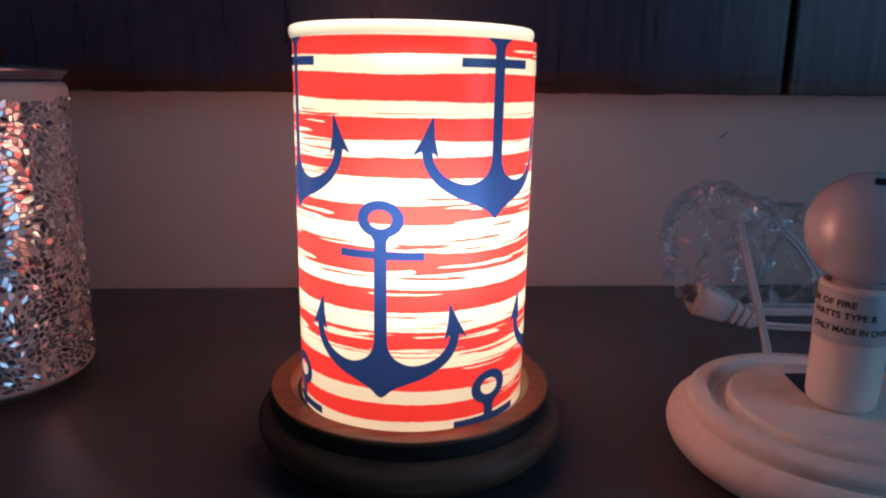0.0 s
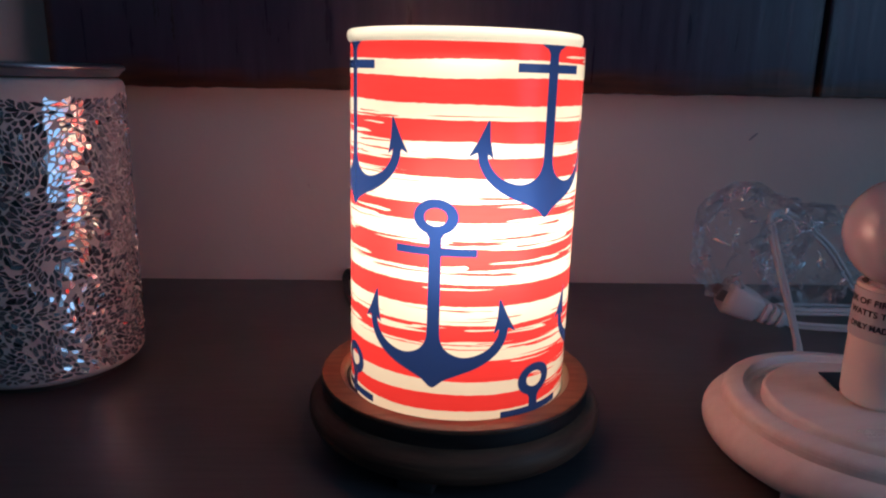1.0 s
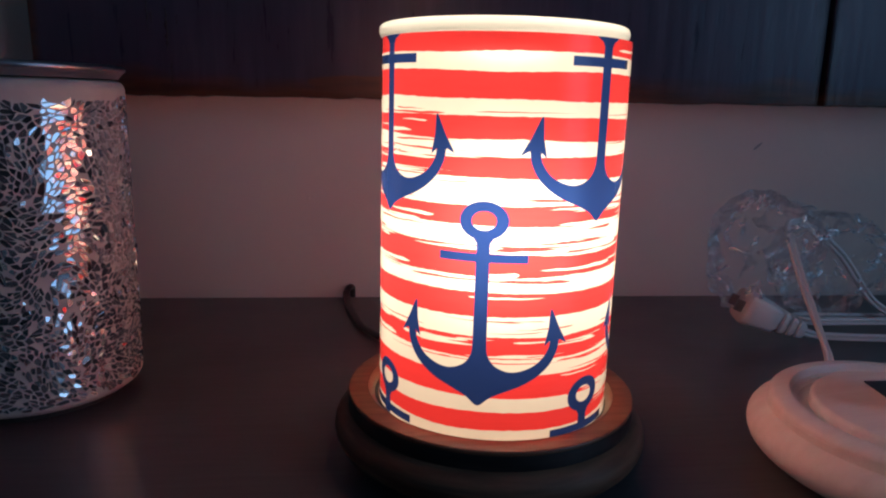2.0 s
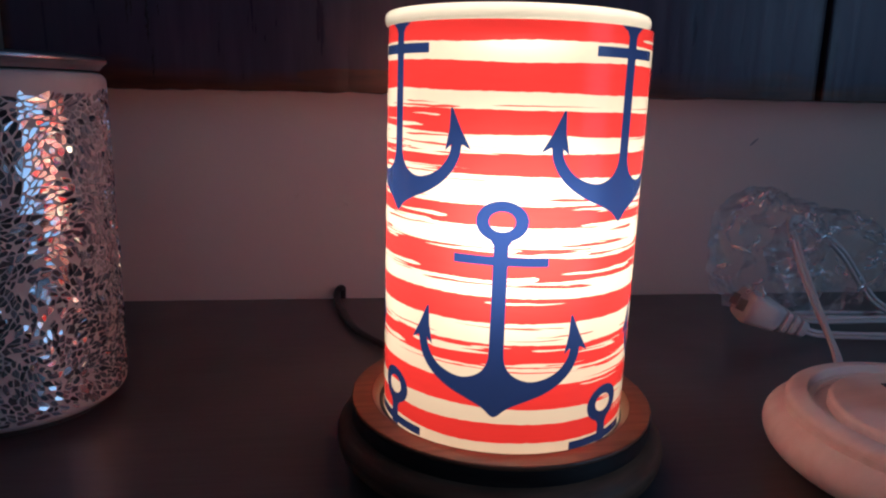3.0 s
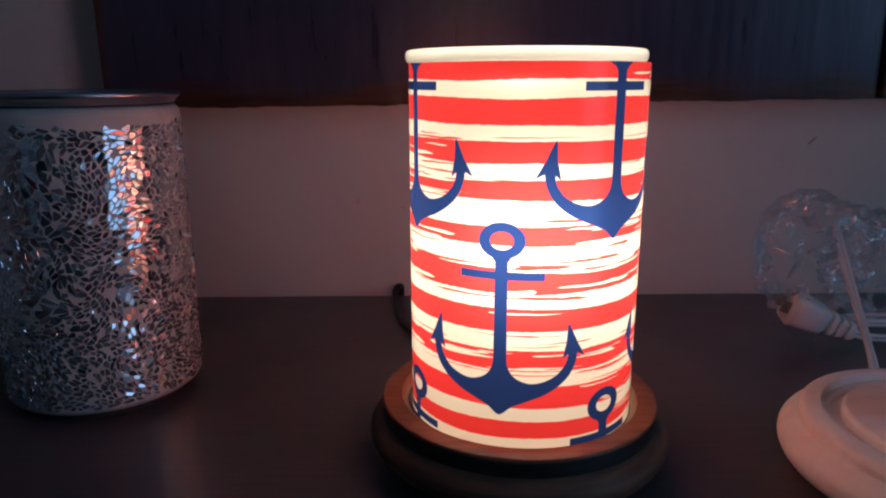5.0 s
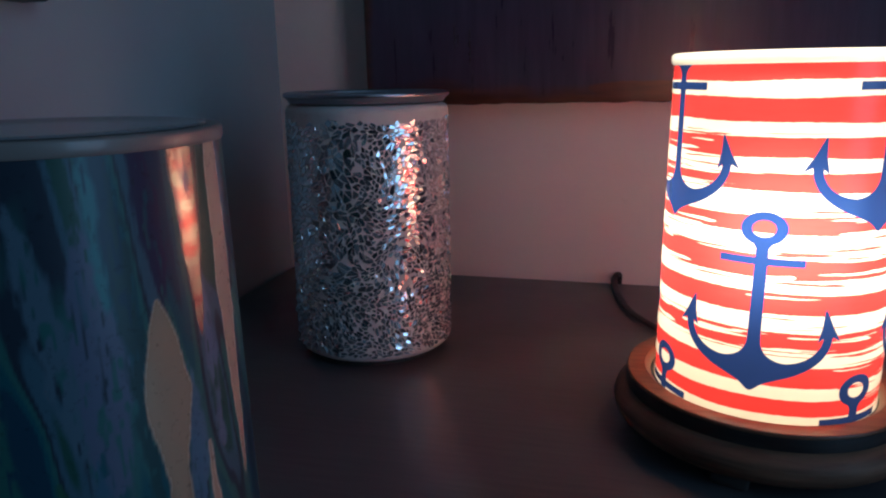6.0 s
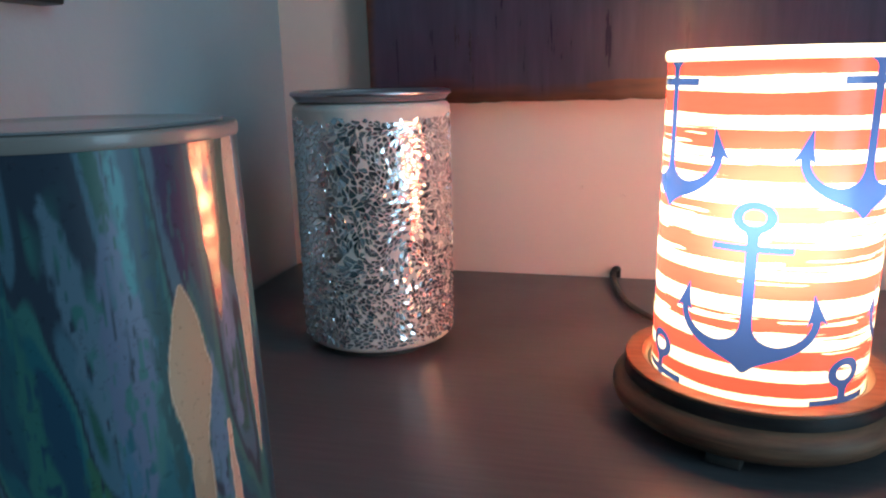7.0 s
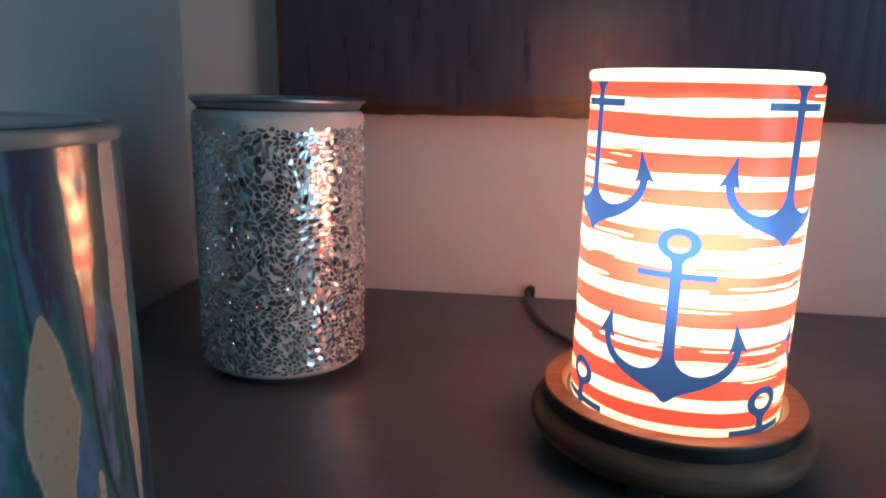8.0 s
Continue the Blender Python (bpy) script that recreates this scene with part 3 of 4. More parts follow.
dish = part("warming_dish", revolve([(0.0530, 0.1934), (0.0538, 0.1942)] + arc(0.0528, 0.1964, 0.0015, -40, 100, 8, 0.0025) + [(0.0512, 0.1986), (0.0500, 0.1968), (0.0450, 0.1885), (0.0300, 0.1830), (0.0, 0.1820)]),
     DISH, lamp, "white glass dish with a rounded rim")
dish.location.x = -0.0014
part("power_cord", tube(bmesh.new(), smooth_path([(-0.020, 0.056, 0.013), (-0.028, 0.090, 0.006), (-0.0425, 0.136, 0.0034), (-0.0530, 0.154, 0.0034), (-0.0640, 0.177, 0.0034), (-0.0718, 0.212, 0.0034),
     (-0.0755, 0.240, 0.0040), (-0.0765, 0.2525, 0.0072), (-0.0745, 0.2580, 0.0100), (-0.0725, 0.2630, 0.0090), (-0.0722, 0.2668, 0.0030), (-0.0725, 0.2668, -0.03), (-0.074, 0.2665, -0.20)]), 0.0029, 0.0022), CORD_BLACK, lamp, "black rubber cord")

# ---- the unshaded white lamp ----
bare = thing("unshaded_lamp", 0.1986, -0.0410, 0.0, "whitewashed wood lamp base with bare globe bulb", "lamp", rz=8)
lamp_base(bare, WHITEWOOD, WHITEWOOD, WHITEWOOD, WHITEWOOD, 0.0674, True, -153)
SR = 0.0148
socket_ob = part("socket", revolve([(0.0, 0.0339), (0.0095, 0.0339)] + arc(SR - 0.0050, 0.0392, 0.0052, -80, 0, 7, 0.0053) + [(SR + 0.0005, 0.050), (SR + 0.0007, 0.070), (SR + 0.0004, 0.0925),
     (SR - 0.0006, 0.0930), (SR - 0.0012, 0.0925), (SR - 0.0014, 0.080), (0.0, 0.080)]), SLEEVE, bare, "cream card socket sleeve")
band = [(SR + 0.0010, 0.0675), (SR + 0.0012, 0.0678), (SR + 0.0010, 0.0905), (SR + 0.0006, 0.0907)]
tagged(part("warning_label", revolve(band), LABEL, socket_ob), "silver warning label")
globe = [(0.0, 0.0825), (0.0105, 0.0825), (0.0108, 0.0935)] + arc(0.0, 0.1168, 0.0252, -64, 90, 22)
globe[-1] = (0.0, globe[-1][1])
bulb = part("bulb", revolve(globe), BULB, bare, "unlit frosted globe bulb")
part("bulb_cap", revolve([(0.0112, 0.0815), (0.0116, 0.0840), (0.0110, 0.0860), (0.0116, 0.0880), (0.0110, 0.0900), (0.0114, 0.0908), (0.0108, 0.0918), (0.0095, 0.0918), (0.0095, 0.0815)], closed=True), BRASS, bulb, "brass screw cap")


def bent_text(words, size, radius, z, start, end, name, parent):
    """Lettering laid round a vertical cylinder; start, end: degrees from -y towards +x."""
    cu = bpy.data.curves.new("letters", "FONT")
    cu.body, cu.size, cu.align_x, cu.extrude, cu.offset = words, size, "CENTER", 0.0, 0.00009
    ob = new("letters", cu)
    bpy.context.view_layer.update()
    me = bpy.data.meshes.new_from_object(ob.evaluated_get(bpy.context.evaluated_depsgraph_get()))
    bpy.data.objects.remove(ob)
    bm = bmesh.new()
    bm.from_mesh(me)
    bpy.data.meshes.remove(me)
    lo, hi = min(v.co.x for v in bm.verts), max(v.co.x for v in bm.verts)
    for v in bm.verts:
        a = radians(start + (end - start) * (v.co.x - lo) / (hi - lo))
        v.co = Vector((radius * math.sin(a), -radius * math.cos(a), z + v.co.y))
    part(name, bm, INK, parent, smooth=False)


bent_text("RISK OF FIRE", 0.0040, SR + 0.00145, 0.0843, -130, -41, "lettering", socket_ob)
bent_text("WATTS TYPE B", 0.0040, SR + 0.00145, 0.0791, -113, -11, "lettering", socket_ob)
bent_text("ONLY MADE IN CHINA", 0.0040, SR + 0.00150, 0.0726, -108, 23, "lettering", socket_ob)


def patch_on_globe(name, lon, lat, w, h, material, lift=0.0002):
    bm = bmesh.new()
    grid = []
    for j in range(7):
        rowv = []
        for i in range(7):
            a, b = radians(lon + w * (i / 6 - 0.5)), radians(lat + h * (j / 6 - 0.5))
            r = 0.0252 + lift
            rowv.append(bm.verts.new((r * math.cos(b) * math.sin(a), -r * math.cos(b) * math.cos(a), 0.1168 + r * math.sin(b))))
        grid.append(rowv)
    for j in range(6):
        for i in range(6):
            bm.faces.new((grid[j][i], grid[j][i + 1], grid[j + 1][i + 1], grid[j + 1][i]))
    part(name, bm, material, bulb)


patch_on_globe("printed_patch", -30, 63, 30, 11, INK)
bm = bmesh.new()
vs = [bm.verts.new(p) for p in ((-0.0030, 0.0336, 0.0340), (0.0150, 0.0306, 0.0340), (-0.0030, 0.0150, 0.0340), (-0.0092, 0.0120, 0.0340))]
bm.faces.new(vs)
sticker_up = bmesh.ops.extrude_face_region(bm, geom=bm.faces[:])
for g in sticker_up["geom"]:
    if isinstance(g, bmesh.types.BMVert):
        g.co.z += 0.0004
bmesh.ops.recalc_face_normals(bm, faces=bm.faces)
part("sticker", bm, STICKER, bare, "dark blue foil sticker", smooth=False)
# worn raised writing that nobody can read: short bars on the plateau
emboss = bmesh.new()
rng_bars = random.Random(31)
for line in range(3):
    x = -0.030
    while x < -0.005:
        w = rng_bars.uniform(0.0006, 0.0020)
        y = -0.0245 - 0.0026 * line - 0.12 * (x + 0.030) + rng_bars.uniform(-0.0002, 0.0002)
        bar = bmesh.ops.create_cube(emboss, size=1)["verts"]
        bmesh.ops.transform(emboss, matrix=pose(x + w / 2, y, 0.03405, 0, 0, -7 + rng_bars.uniform(-12, 12)) @ Matrix.Diagonal((w, rng_bars.uniform(0.0007, 0.0014), 0.0007, 1)), verts=bar)
        x += w + rng_bars.uniform(0.0004, 0.0012)
part("raised_writing", emboss, WHITEWOOD, bare, "worn raised writing", smooth=False)


def to_bare(points):
    inv = bare.matrix_world.inverted()
    return [inv @ Vector(p) for p in points]


def twin_cord(points, steps=10):
    """Flat two-core flex: two tubes side by side."""
    path = smooth_path(points, steps)
    bm = bmesh.new()
    for s in (-1, 1):
        shifted = []
        for i, p in enumerate(path):
            d = (path[min(i + 1, len(path) - 1)] - path[max(i - 1, 0)]).normalized()
            side = d.cross(Vector((0.3, 1, 0.2)).normalized()).normalized()
            shifted.append(p + side * 0.00145 * s)
        tube(bm, shifted, 0.00165, seg=8)
    return bm


part("power_cord", twin_cord(to_bare([(0.213, 0.024, 0.010), (0.216, 0.045, 0.010), (0.2215, 0.062, 0.022), (0.231, 0.092, 0.036), (0.2370, 0.120, 0.055), (0.2380, 0.138, 0.076),
     (0.246, 0.156, 0.086), (0.270, 0.172, 0.082), (0.300, 0.168, 0.060), (0.330, 0.160, 0.022), (0.372, 0.150, 0.006), (0.392, 0.158, 0.006), (0.386, 0.170, 0.009),
     (0.330, 0.168, 0.0105), (0.272, 0.166, 0.0120), (0.262, 0.158, 0.0140), (0.272, 0.150, 0.0130), (0.330, 0.150, 0.0125), (0.384, 0.148, 0.0120), (0.394, 0.138, 0.0100),
     (0.384, 0.132, 0.0050), (0.330, 0.136, 0.0040), (0.276, 0.142, 0.0045), (0.2605, 0.1430, 0.0075)])), CORD_WHITE, bare, "white two-core flex")
plug_pose = bare.matrix_world.inverted() @ look((0.2600, 0.1430, 0.0085), (0.2250, 0.1520, 0.0220)) @ Matrix.Scale(1.36, 4)
plug_bm = bmesh.new()
sections = [(0.0, 0.0034, 0.0030), (0.002, 0.0046, 0.0042), (0.0045, 0.0050, 0.0044), (0.0050, 0.0040, 0.0036), (0.0062, 0.0040, 0.0036), (0.0067, 0.0056, 0.0048), (0.0092, 0.0058, 0.0050),
            (0.0097, 0.0044, 0.0040), (0.0110, 0.0044, 0.0040), (0.0115, 0.0064, 0.0054), (0.0140, 0.0068, 0.0056), (0.0148, 0.0056, 0.0050), (0.0160, 0.0058, 0.0050), (0.0180, 0.0088, 0.0064),
            (0.0230, 0.0102, 0.0070), (0.0300, 0.0112, 0.0076), (0.0350, 0.0116, 0.0080), (0.0362, 0.0106, 0.0072)]
rings = []
for d, w, h in sections:
    w, h = w * 1.05, h * 1.12
    rings.append([plug_bm.verts.new((w * math.copysign(abs(math.cos(a)) ** 0.4, math.cos(a)), h * math.copysign(abs(math.sin(a)) ** 0.4, math.sin(a)), -d))
                  for a in (2 * math.pi * k / 20 for k in range(20))])
for a, b in zip(rings, rings[1:]):
    for k in range(20):
        plug_bm.faces.new((a[k], a[(k + 1) % 20], b[(k + 1) % 20], b[k]))
plug_bm.faces.new(rings[0])
plug_bm.faces.new(rings[-1])
bmesh.ops.recalc_face_normals(plug_bm, faces=plug_bm.faces)
plug = part("plug", plug_bm, CORD_WHITE, bare, "white moulded plug", angle=50)
plug.matrix_local = plug_pose
for sx in (-0.0062, 0.0062):
    part("prong", block(sx - 0.0008, sx + 0.0008, -0.0032, 0.0032, -0.0405, -0.0355, 0.0004), PEWTER, plug)

# ---- crumpled clear bag over the flex ----
LOBES = ((0.236, 0.166, 0.053, 0.047, 0.034, 0.054, 1), (0.292, 0.172, 0.046, 0.048, 0.032, 0.046, 2))


def on_bag(n0, lobe_shape, lift=0.0):
    """The point of one lobe of the bag that lies in the direction n0."""
    cx, cy, cz, rx, ry, rz_, seed = lobe_shape
    q = n0 * 1.5 + Vector((seed * 7.1, 0, 0))
    fold = abs(noise.noise(q)) * 0.9 + abs(noise.noise(q * 2.1)) * 0.35 + 0.12 * abs(noise.noise(q * 5.0))
    k = (1.12 - 0.52 * fold) * (0.80 + 0.20 * min(max(n0.z + 0.6, 0), 1)) + lift
    return Vector((cx + rx * n0.x * k, cy + ry * n0.y * k, max(cz + rz_ * n0.z * k, 0.0008 + 0.0006 * noise.noise(q * 4))))


bag_bm = bmesh.new()
for lobe_shape in LOBES:
    lobe = bmesh.new()
    bmesh.ops.create_icosphere(lobe, subdivisions=5, radius=1)
    for v in lobe.verts:
        v.co = on_bag(v.co.normalized(), lobe_shape)
    temp = bpy.data.meshes.new("temp")
    lobe.to_mesh(temp)
    lobe.free()
    bag_bm.from_mesh(temp)
    bpy.data.meshes.remove(temp)
bag = new("plastic_bag", mesh_of("plastic_bag", bag_bm, FILM, True, 30))
bag.visible_shadow = False
tagged(bag, "crumpled clear plastic bag around a coiled white flex", "bag")
# thin pleats over the film, with white glints put into their colour
fold_rng = random.Random(12)
for i in range(72):
    lobe_shape = LOBES[i % 2]
    lon, lat = radians(fold_rng.uniform(-165, 10)), radians(fold_rng.uniform(-25, 70))
    way, far = fold_rng.uniform(-0.6, 2.0), fold_rng.uniform(0.10, 0.42)
    path = []
    for k in range(9):
        a = lon + far * (k / 8 - 0.5) * math.cos(way) + 0.03 * math.sin(k * 1.3 + i)
        b = lat + far * (k / 8 - 0.5) * math.sin(way)
        path.append(on_bag(Vector((math.cos(a) * math.cos(b), math.sin(a) * math.cos(b), math.sin(b))), lobe_shape, 0.006))
    pleat = tube(bmesh.new(), path, fold_rng.uniform(0.0007, 0.0016), fold_rng.uniform(0.0006, 0.0013), 6)
    fold_ob = part("fold", pleat, GLINT, bag, "crease strip with a painted white glint")
    fold_ob.visible_shadow = False

# ---- the mosaic warmer ----
mosaic = thing("mosaic_warmer", -0.2458, 0.0835, 0.0, "cylindrical warmer covered in broken mirror mosaic with grey rim", "wax warmer")
MR = 0.0550
body_profile = [(0.0, 0.0045), (0.0485, 0.0045)] + arc(MR - 0.0050, 0.0095, 0.0050, -85, 0, 7) + [(MR, 0.06), (MR, 0.12), (MR, 0.1675)] + arc(MR - 0.0045, 0.1675, 0.0045, 0, 82, 7, 0.0050) + [(0.047, 0.1732), (0.0, 0.1732)]
part("body", revolve(body_profile), GROUT, mosaic, "white grout body")
part("foot_ring", revolve([(0.040, 0.0), (0.046, 0.0), (0.046, 0.0046), (0.040, 0.0046)], closed=True), FELT, mosaic)
part("rim_dish", revolve([(0.0520, 0.1734), (0.0534, 0.1754)] + arc(0.0542, 0.1784, 0.0018, -80, 90, 6, 0.0018) + [(0.0520, 0.1806), (0.0490, 0.1798), (0.0470, 0.1757), (0.030, 0.1747), (0.0, 0.1744), (0.0, 0.1734)]),
     PEWTER, mosaic, "dark grey metal rim and dish")


def clip_cell(poly, mx, mz, nx, nz):
    """Keeps the side of the polygon that lies behind the line through (mx, mz) with that normal."""
    out = []
    for (x0, z0), (x1, z1) in zip(poly, poly[1:] + poly[:1]):
        a, b = (x0 - mx) * nx + (z0 - mz) * nz, (x1 - mx) * nx + (z1 - mz) * nz
        if a <= 0:
            out.append((x0, z0))
        if a * b < 0:
            t = a / (a - b)
            out.append((x0 + t * (x1 - x0), z0 + t * (z1 - z0)))
    return out


def shard_outlines():
    """Broken-glass cells on the unrolled body, in millimetres: u round it, z up."""
    rng = random.Random(5)
    wide, cell = 2 * math.pi * MR * 1000, 3.2
    nu = int(wide / cell)
    cell_u = wide / nu
    nz = int(162 / cell)
    seeds = {(i, j): ((i + rng.random()) * cell_u, 6.0 + (j + rng.random()) * cell) for i in range(nu) for j in range(nz)}
    # larger shards over the upper front, small ones towards the foot
    for key, (x, z) in list(seeds.items()):
        a = (x / (MR * 1000) + math.pi) % (2 * math.pi) - math.pi
        if z > 62 and rng.random() < (0.36 if -0.8 < a < 0.25 else 0.08):
            del seeds[key]
    for (i, j), (x, z) in seeds.items():
        if rng.random() < 0.035:
            continue
        poly = [(x - 7, z - 7), (x + 7, z - 7), (x + 7, z + 7), (x - 7, z + 7)]
        a = 2 * math.pi * x / wide
        lean = 4.0 * noise.noise(Vector((math.cos(a) * 1.7, math.sin(a) * 1.7, z / 34 + 5)))
        lx, lz, long = math.cos(lean), math.sin(lean), 1 / (1.5 + 0.9 * rng.random()) ** 2
        for di in (-3, -2, -1, 0, 1, 2, 3):
            for dj in (-3, -2, -1, 0, 1, 2, 3):
                key = ((i + di) % nu, j + dj)
                if (di, dj) == (0, 0) or key not in seeds:
                    continue
                ox, oz = seeds[key]
                ox += wide * round((x - ox) / wide)
                dx, dz = ox - x, oz - z
                along, across = dx * lx + dz * lz, dz * lx - dx * lz
                poly = clip_cell(poly, x + dx / 2, z + dz / 2, along * long * lx - across * lz, along * long * lz + across * lx)
                if len(poly) < 3:
                    break
            if len(poly) < 3:
                break
        if len(poly) < 3:
            continue
        gap = 0.13 + 0.27 * rng.random()
        cx, cz = sum(p[0] for p in poly) / len(poly), sum(p[1] for p in poly) / len(poly)
        size = sum(math.hypot(p[0] - cx, p[1] - cz) for p in poly) / len(poly)
        k = max(0.45, 1 - gap / size)
        poly = [(cx + (p[0] - cx) * k, cz + (p[1] - cz) * k) for p in poly]
        clean = [p for n, p in enumerate(poly) if math.hypot(p[0] - poly[n - 1][0], p[1] - poly[n - 1][1]) > 0.25]
        if len(clean) < 3:
            continue
        warped = []
        for px, pz in clean:
            a = 2 * math.pi * px / wide
            q = Vector((math.cos(a) * 3.2, math.sin(a) * 3.2, pz / 17))
            warped.append((px + 2.4 * noise.noise(q * 1.5), pz + 3.0 * noise.noise(q + Vector((9, 4, 2)))))
        side = (cx / (MR * 1000) + math.pi) % (2 * math.pi) - math.pi
        firm, slack = (0.12, 0.28) if cz < 66 else (0.03, 0.09) if side < -0.35 else (0.045, 0.13)
        loose = slack if rng.random() < 0.3 else firm
        if max(p[1] for p in warped) > 165.5 or min(p[1] for p in warped) < 7.5:
            continue
        yield cx, cz, warped, (rng.gauss(0, loose), rng.gauss(0, loose))


def shard_mesh(bm, cx, cz, poly, tilt):
    """A shard with broken, sloping edges round its flat face."""
    size = sum(math.hypot(px - cx, pz - cz) for px, pz in poly) / len(poly)
    low, high = [], []
    for px, pz in poly:
        for keep, rise, k in ((low, -0.00025, 1.0), (high, 0.00028, max(0.6, 1 - 0.34 / size))):
            x, z = cx + (px - cx) * k, cz + (pz - cz) * k
            a, r = x / (MR * 1000), MR + rise
            if rise > 0:
                r += tilt[0] * (x - cx) / 1000 + tilt[1] * (z - cz) / 1000
            keep.append(bm.verts.new((r * math.sin(a), -r * math.cos(a), z / 1000)))
    bm.faces.new(high)
    for k in range(len(poly)):
        j = (k + 1) % len(poly)
        bm.faces.new((low[k], low[j], high[j], high[k]))


many, singles = bmesh.new(), 0
for cx, cz, poly, tilt in shard_outlines():
    front = (cx / (MR * 1000) + math.pi) % (2 * math.pi) - math.pi
    if 0.12 < front < 0.95 and 60 < cz < 164 and singles < 300:
        singles += 1
        one = bmesh.new()
        shard_mesh(one, cx, cz, poly, tilt)
        part("mirror_tile", one, MIRROR_ONE, mosaic, smooth=False)
    else:
        shard_mesh(many, cx, cz, poly, tilt)
tagged(part("mirror_tiles", many, MIRROR_MANY, mosaic, smooth=False), "broken mirror tiles", kind="stuff")

# ---- the painted warmer ----
painted = thing("painted_warmer", -0.2764, -0.1686, 0.0, "glossy warmer painted with teal, violet and gold brush strokes", "wax warmer")
PR = 0.0600
coat, PU, PZ = wrapped_sheet("painted_body", PR, 0.004, 0.1690, 0.0007, 0.0008, PAINTED, painted, "", 0.0030)
part("inner_body", revolve([(0.0, 0.0), (0.0540, 0.0), (0.0590, 0.004), (PR - 0.0012, 0.008), (PR - 0.0012, 0.169), (0.0, 0.169)]), PORCELAIN, painted)
part("lip", revolve([(0.0560, 0.1691), (0.0603, 0.1691), (0.0608, 0.1702), (0.0607, 0.1725)] + arc(0.0594, 0.1730, 0.0013, 0, 90, 5) + [(0.0555, 0.1743), (0.0530, 0.1730), (0.0500, 0.1691)], closed=True), PORCELAIN, painted, "grey-white ceramic lip")
part("glass_dish", revolve([(0.0545, 0.1738), (0.0556, 0.1745), (0.0548, 0.1752), (0.0520, 0.1751), (0.0480, 0.1742), (0.030, 0.1738), (0.0, 0.1737)]), GLAZE, painted, "shiny glazed dish")

slant = PU + 0.10 * (PZ - 90) + 5 * (lattice_noise(PU / 14, PZ / 28, 11) - 0.5)
col = np.zeros((len(PU), 3))
mixa = lattice_noise(slant / 9.0, PZ / 75, 21)
mixb = lattice_noise(slant / 5.0 + 3, PZ / 45, 22)
for lo, c in ((0.0, (0.010, 0.040, 0.075)), (0.30, (0.008, 0.075, 0.100)), (0.45, (0.028, 0.105, 0.105)), (0.58, (0.022, 0.030, 0.050)), (0.68, (0.050, 0.095, 0.140)), (0.80, (0.020, 0.070, 0.060))):
    edge = np.clip((mixa + 0.30 * (mixb - 0.5) - lo) / 0.035 + 0.5, 0, 1)[:, None]
    col = col * (1 - edge) + np.array(c) * edge
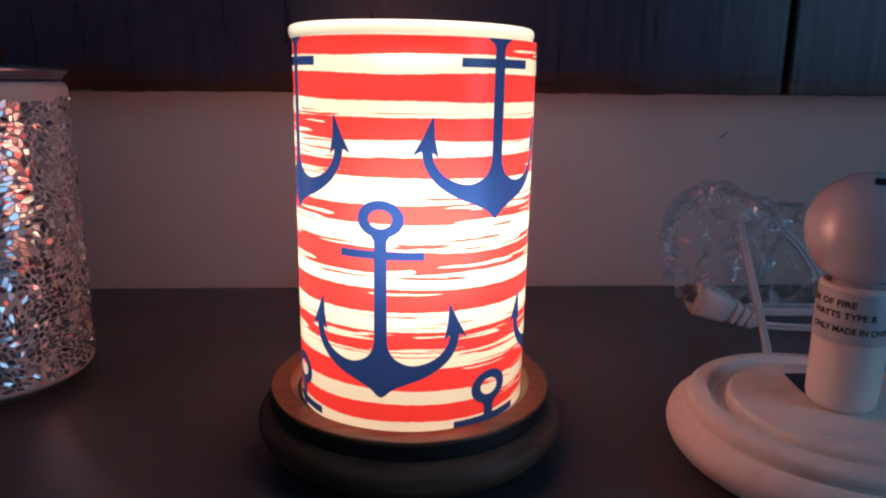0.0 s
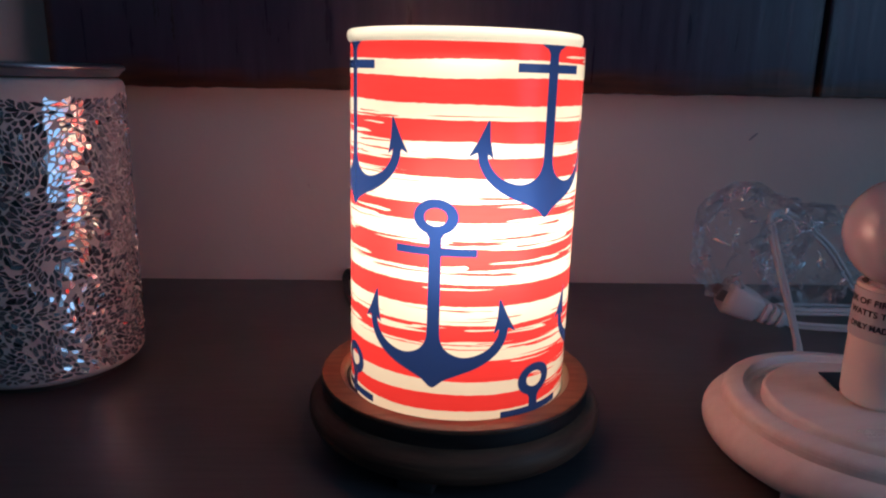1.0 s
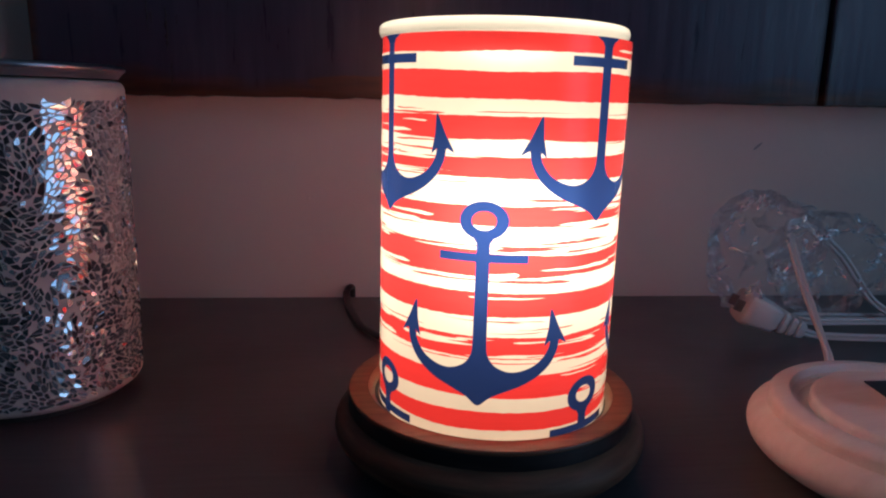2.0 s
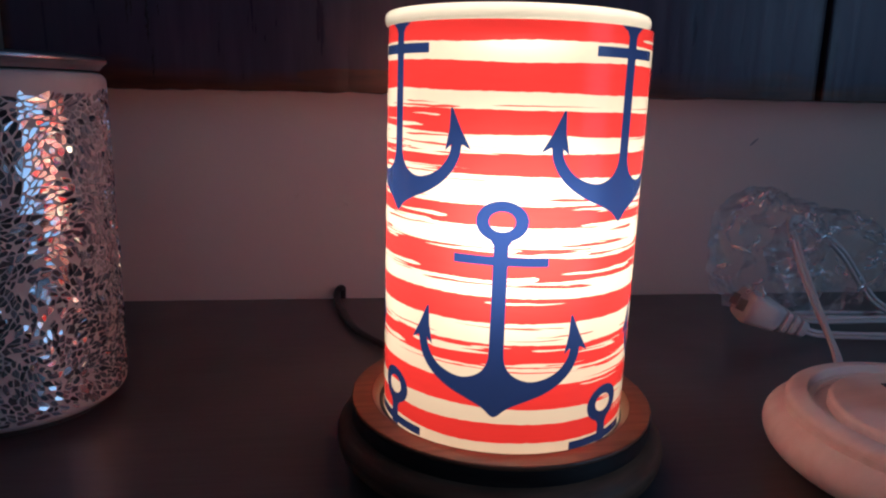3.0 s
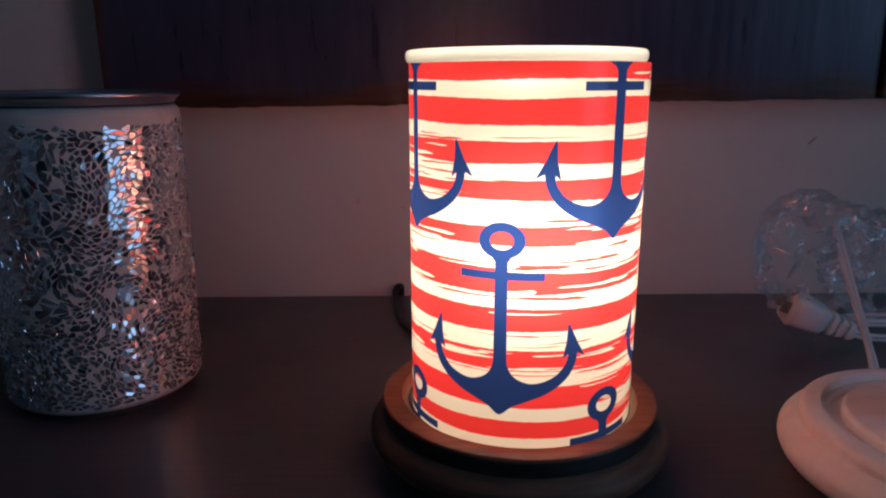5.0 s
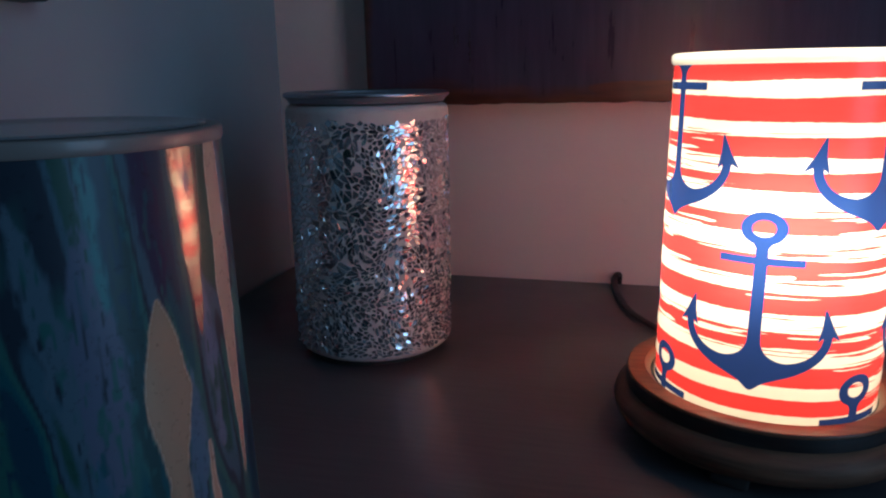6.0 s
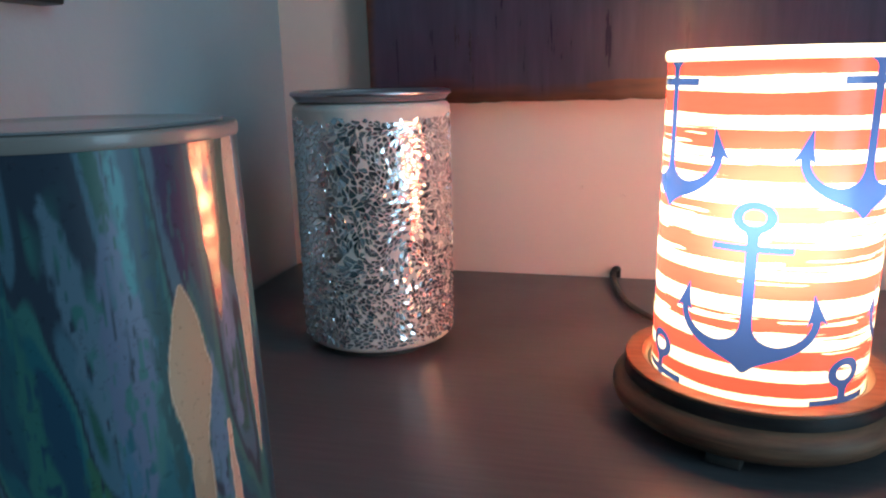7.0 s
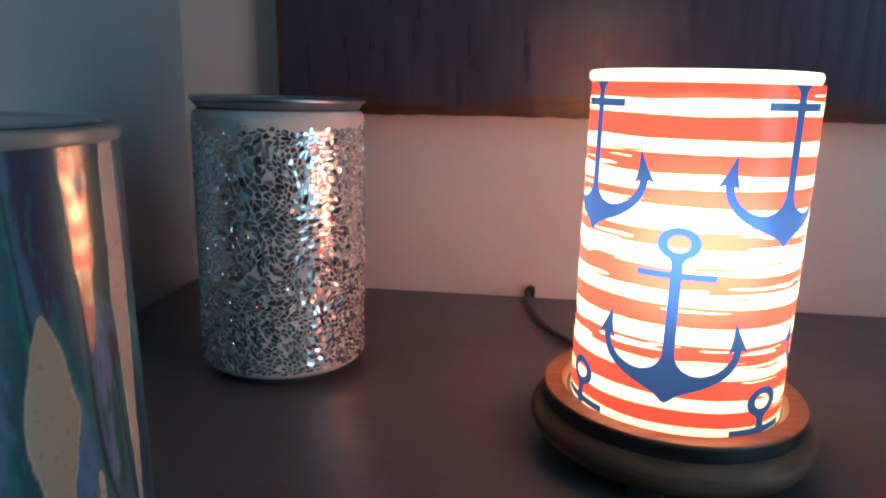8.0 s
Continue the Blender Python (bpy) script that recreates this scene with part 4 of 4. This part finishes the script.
# strokes: top u, top z, bottom u, bottom z, widest half width, where along it is widest, colour, foil
STROKES = [(50, 150, 52, 40, 9.0, 0.45, (0.090, 0.098, 0.170), 0), (33, 158, 46, 60, 5.0, 0.4, (0.075, 0.110, 0.160), 0), (69, 176, 74, 118, 5.0, 0.4, (0.028, 0.024, 0.065), 0),
           (54, 172, 55, 120, 2.2, 0.4, (0.030, 0.160, 0.190), 0), (60, 178, 64, 20, 3.5, 0.5, (0.016, 0.050, 0.060), 0), (47, 75, 50, -30, 6.0, 0.5, (0.045, 0.100, 0.165), 0),
           (10, 178, 20, 60, 7.0, 0.5, (0.010, 0.060, 0.085), 0), (20, 120, 26, -10, 5.0, 0.6, (0.020, 0.095, 0.090), 0), (79, 100, 80, 10, 4.5, 0.5, (0.075, 0.130, 0.210), 0),
           (90, 130, 92, 60, 3.0, 0.5, (0.11, 0.13, 0.22), 0), (36, 70, 40, 0, 5.0, 0.5, (0.030, 0.090, 0.060), 0), (-20, 170, -10, 20, 8.0, 0.5, (0.070, 0.080, 0.120), 0),
           (71.2, 84, 71.6, -14, 4.3, 0.35, (0.44, 0.30, 0.22), 0.45), (70.6, 122, 70.8, 46, 8.6, 0.42, (0.50, 0.34, 0.25), 0.45), (87.2, 230, 87.0, 104, 7.6, 0.40, (0.31, 0.255, 0.235), 1), (103, 240, 105, 40, 6.0, 0.60, (0.60, 0.43, 0.35), 0.45),
           (84.5, 66, 86, -20, 2.6, 0.5, (0.60, 0.40, 0.32), 0.45), (-45, 160, -40, 40, 6.0, 0.4, (0.66, 0.49, 0.37), 1)]
foil = np.zeros(len(PU))
for i, (u0, z0, u1, z1, half, peak, c, shiny) in enumerate(STROKES):
    t = (z0 - PZ) / (z0 - z1)
    width = half * np.where(t < peak, np.clip(t / peak, 0, 1) ** 0.6, np.clip((1 - t) / (1 - peak), 0, 1) ** 0.75)
    rag = 2.0 * (lattice_noise(PU / 4 + i, PZ / 9, 500 + i) - 0.5) + 1.2 * (lattice_noise(PU / 1.6, PZ / 4, 540 + i) - 0.5)
    d = width - np.abs(PU - u0 - (u1 - u0) * t) + rag * (0.55 if shiny else 1.2)
    cover = np.clip(d / (0.7 if shiny else 1.6) + 0.5, 0, 1) * ((t > 0) & (t < 1))
    dry = np.clip((lattice_noise(PU / 1.1 + i, PZ / 5, 580 + i) - 0.18) * 5, 0, 1)
    cover = cover * (1 if shiny else dry)
    col = col * (1 - cover[:, None]) + np.array(c) * cover[:, None]
    foil = foil * (1 - cover) + shiny * cover
col = np.clip(col * np.where(foil > 0.3, 0.82, 1.25)[:, None] * np.where(foil > 0.3, 1.0, 0.0)[:, None] * np.array((1.0, 1.0, 0.9)) + (foil <= 0.3)[:, None] * (0.9 * col + 0.1 * col.mean(1)[:, None]) * np.array((0.92, 1.0, 0.92)), 0, 0.85)
layer = coat.data.attributes.new("print", "FLOAT_COLOR", "POINT")
layer.data.foreach_set("color", np.concatenate([col, np.ones((len(col), 1))], 1).astype(np.float32).ravel())
keep_field(coat.data, "foil", foil)
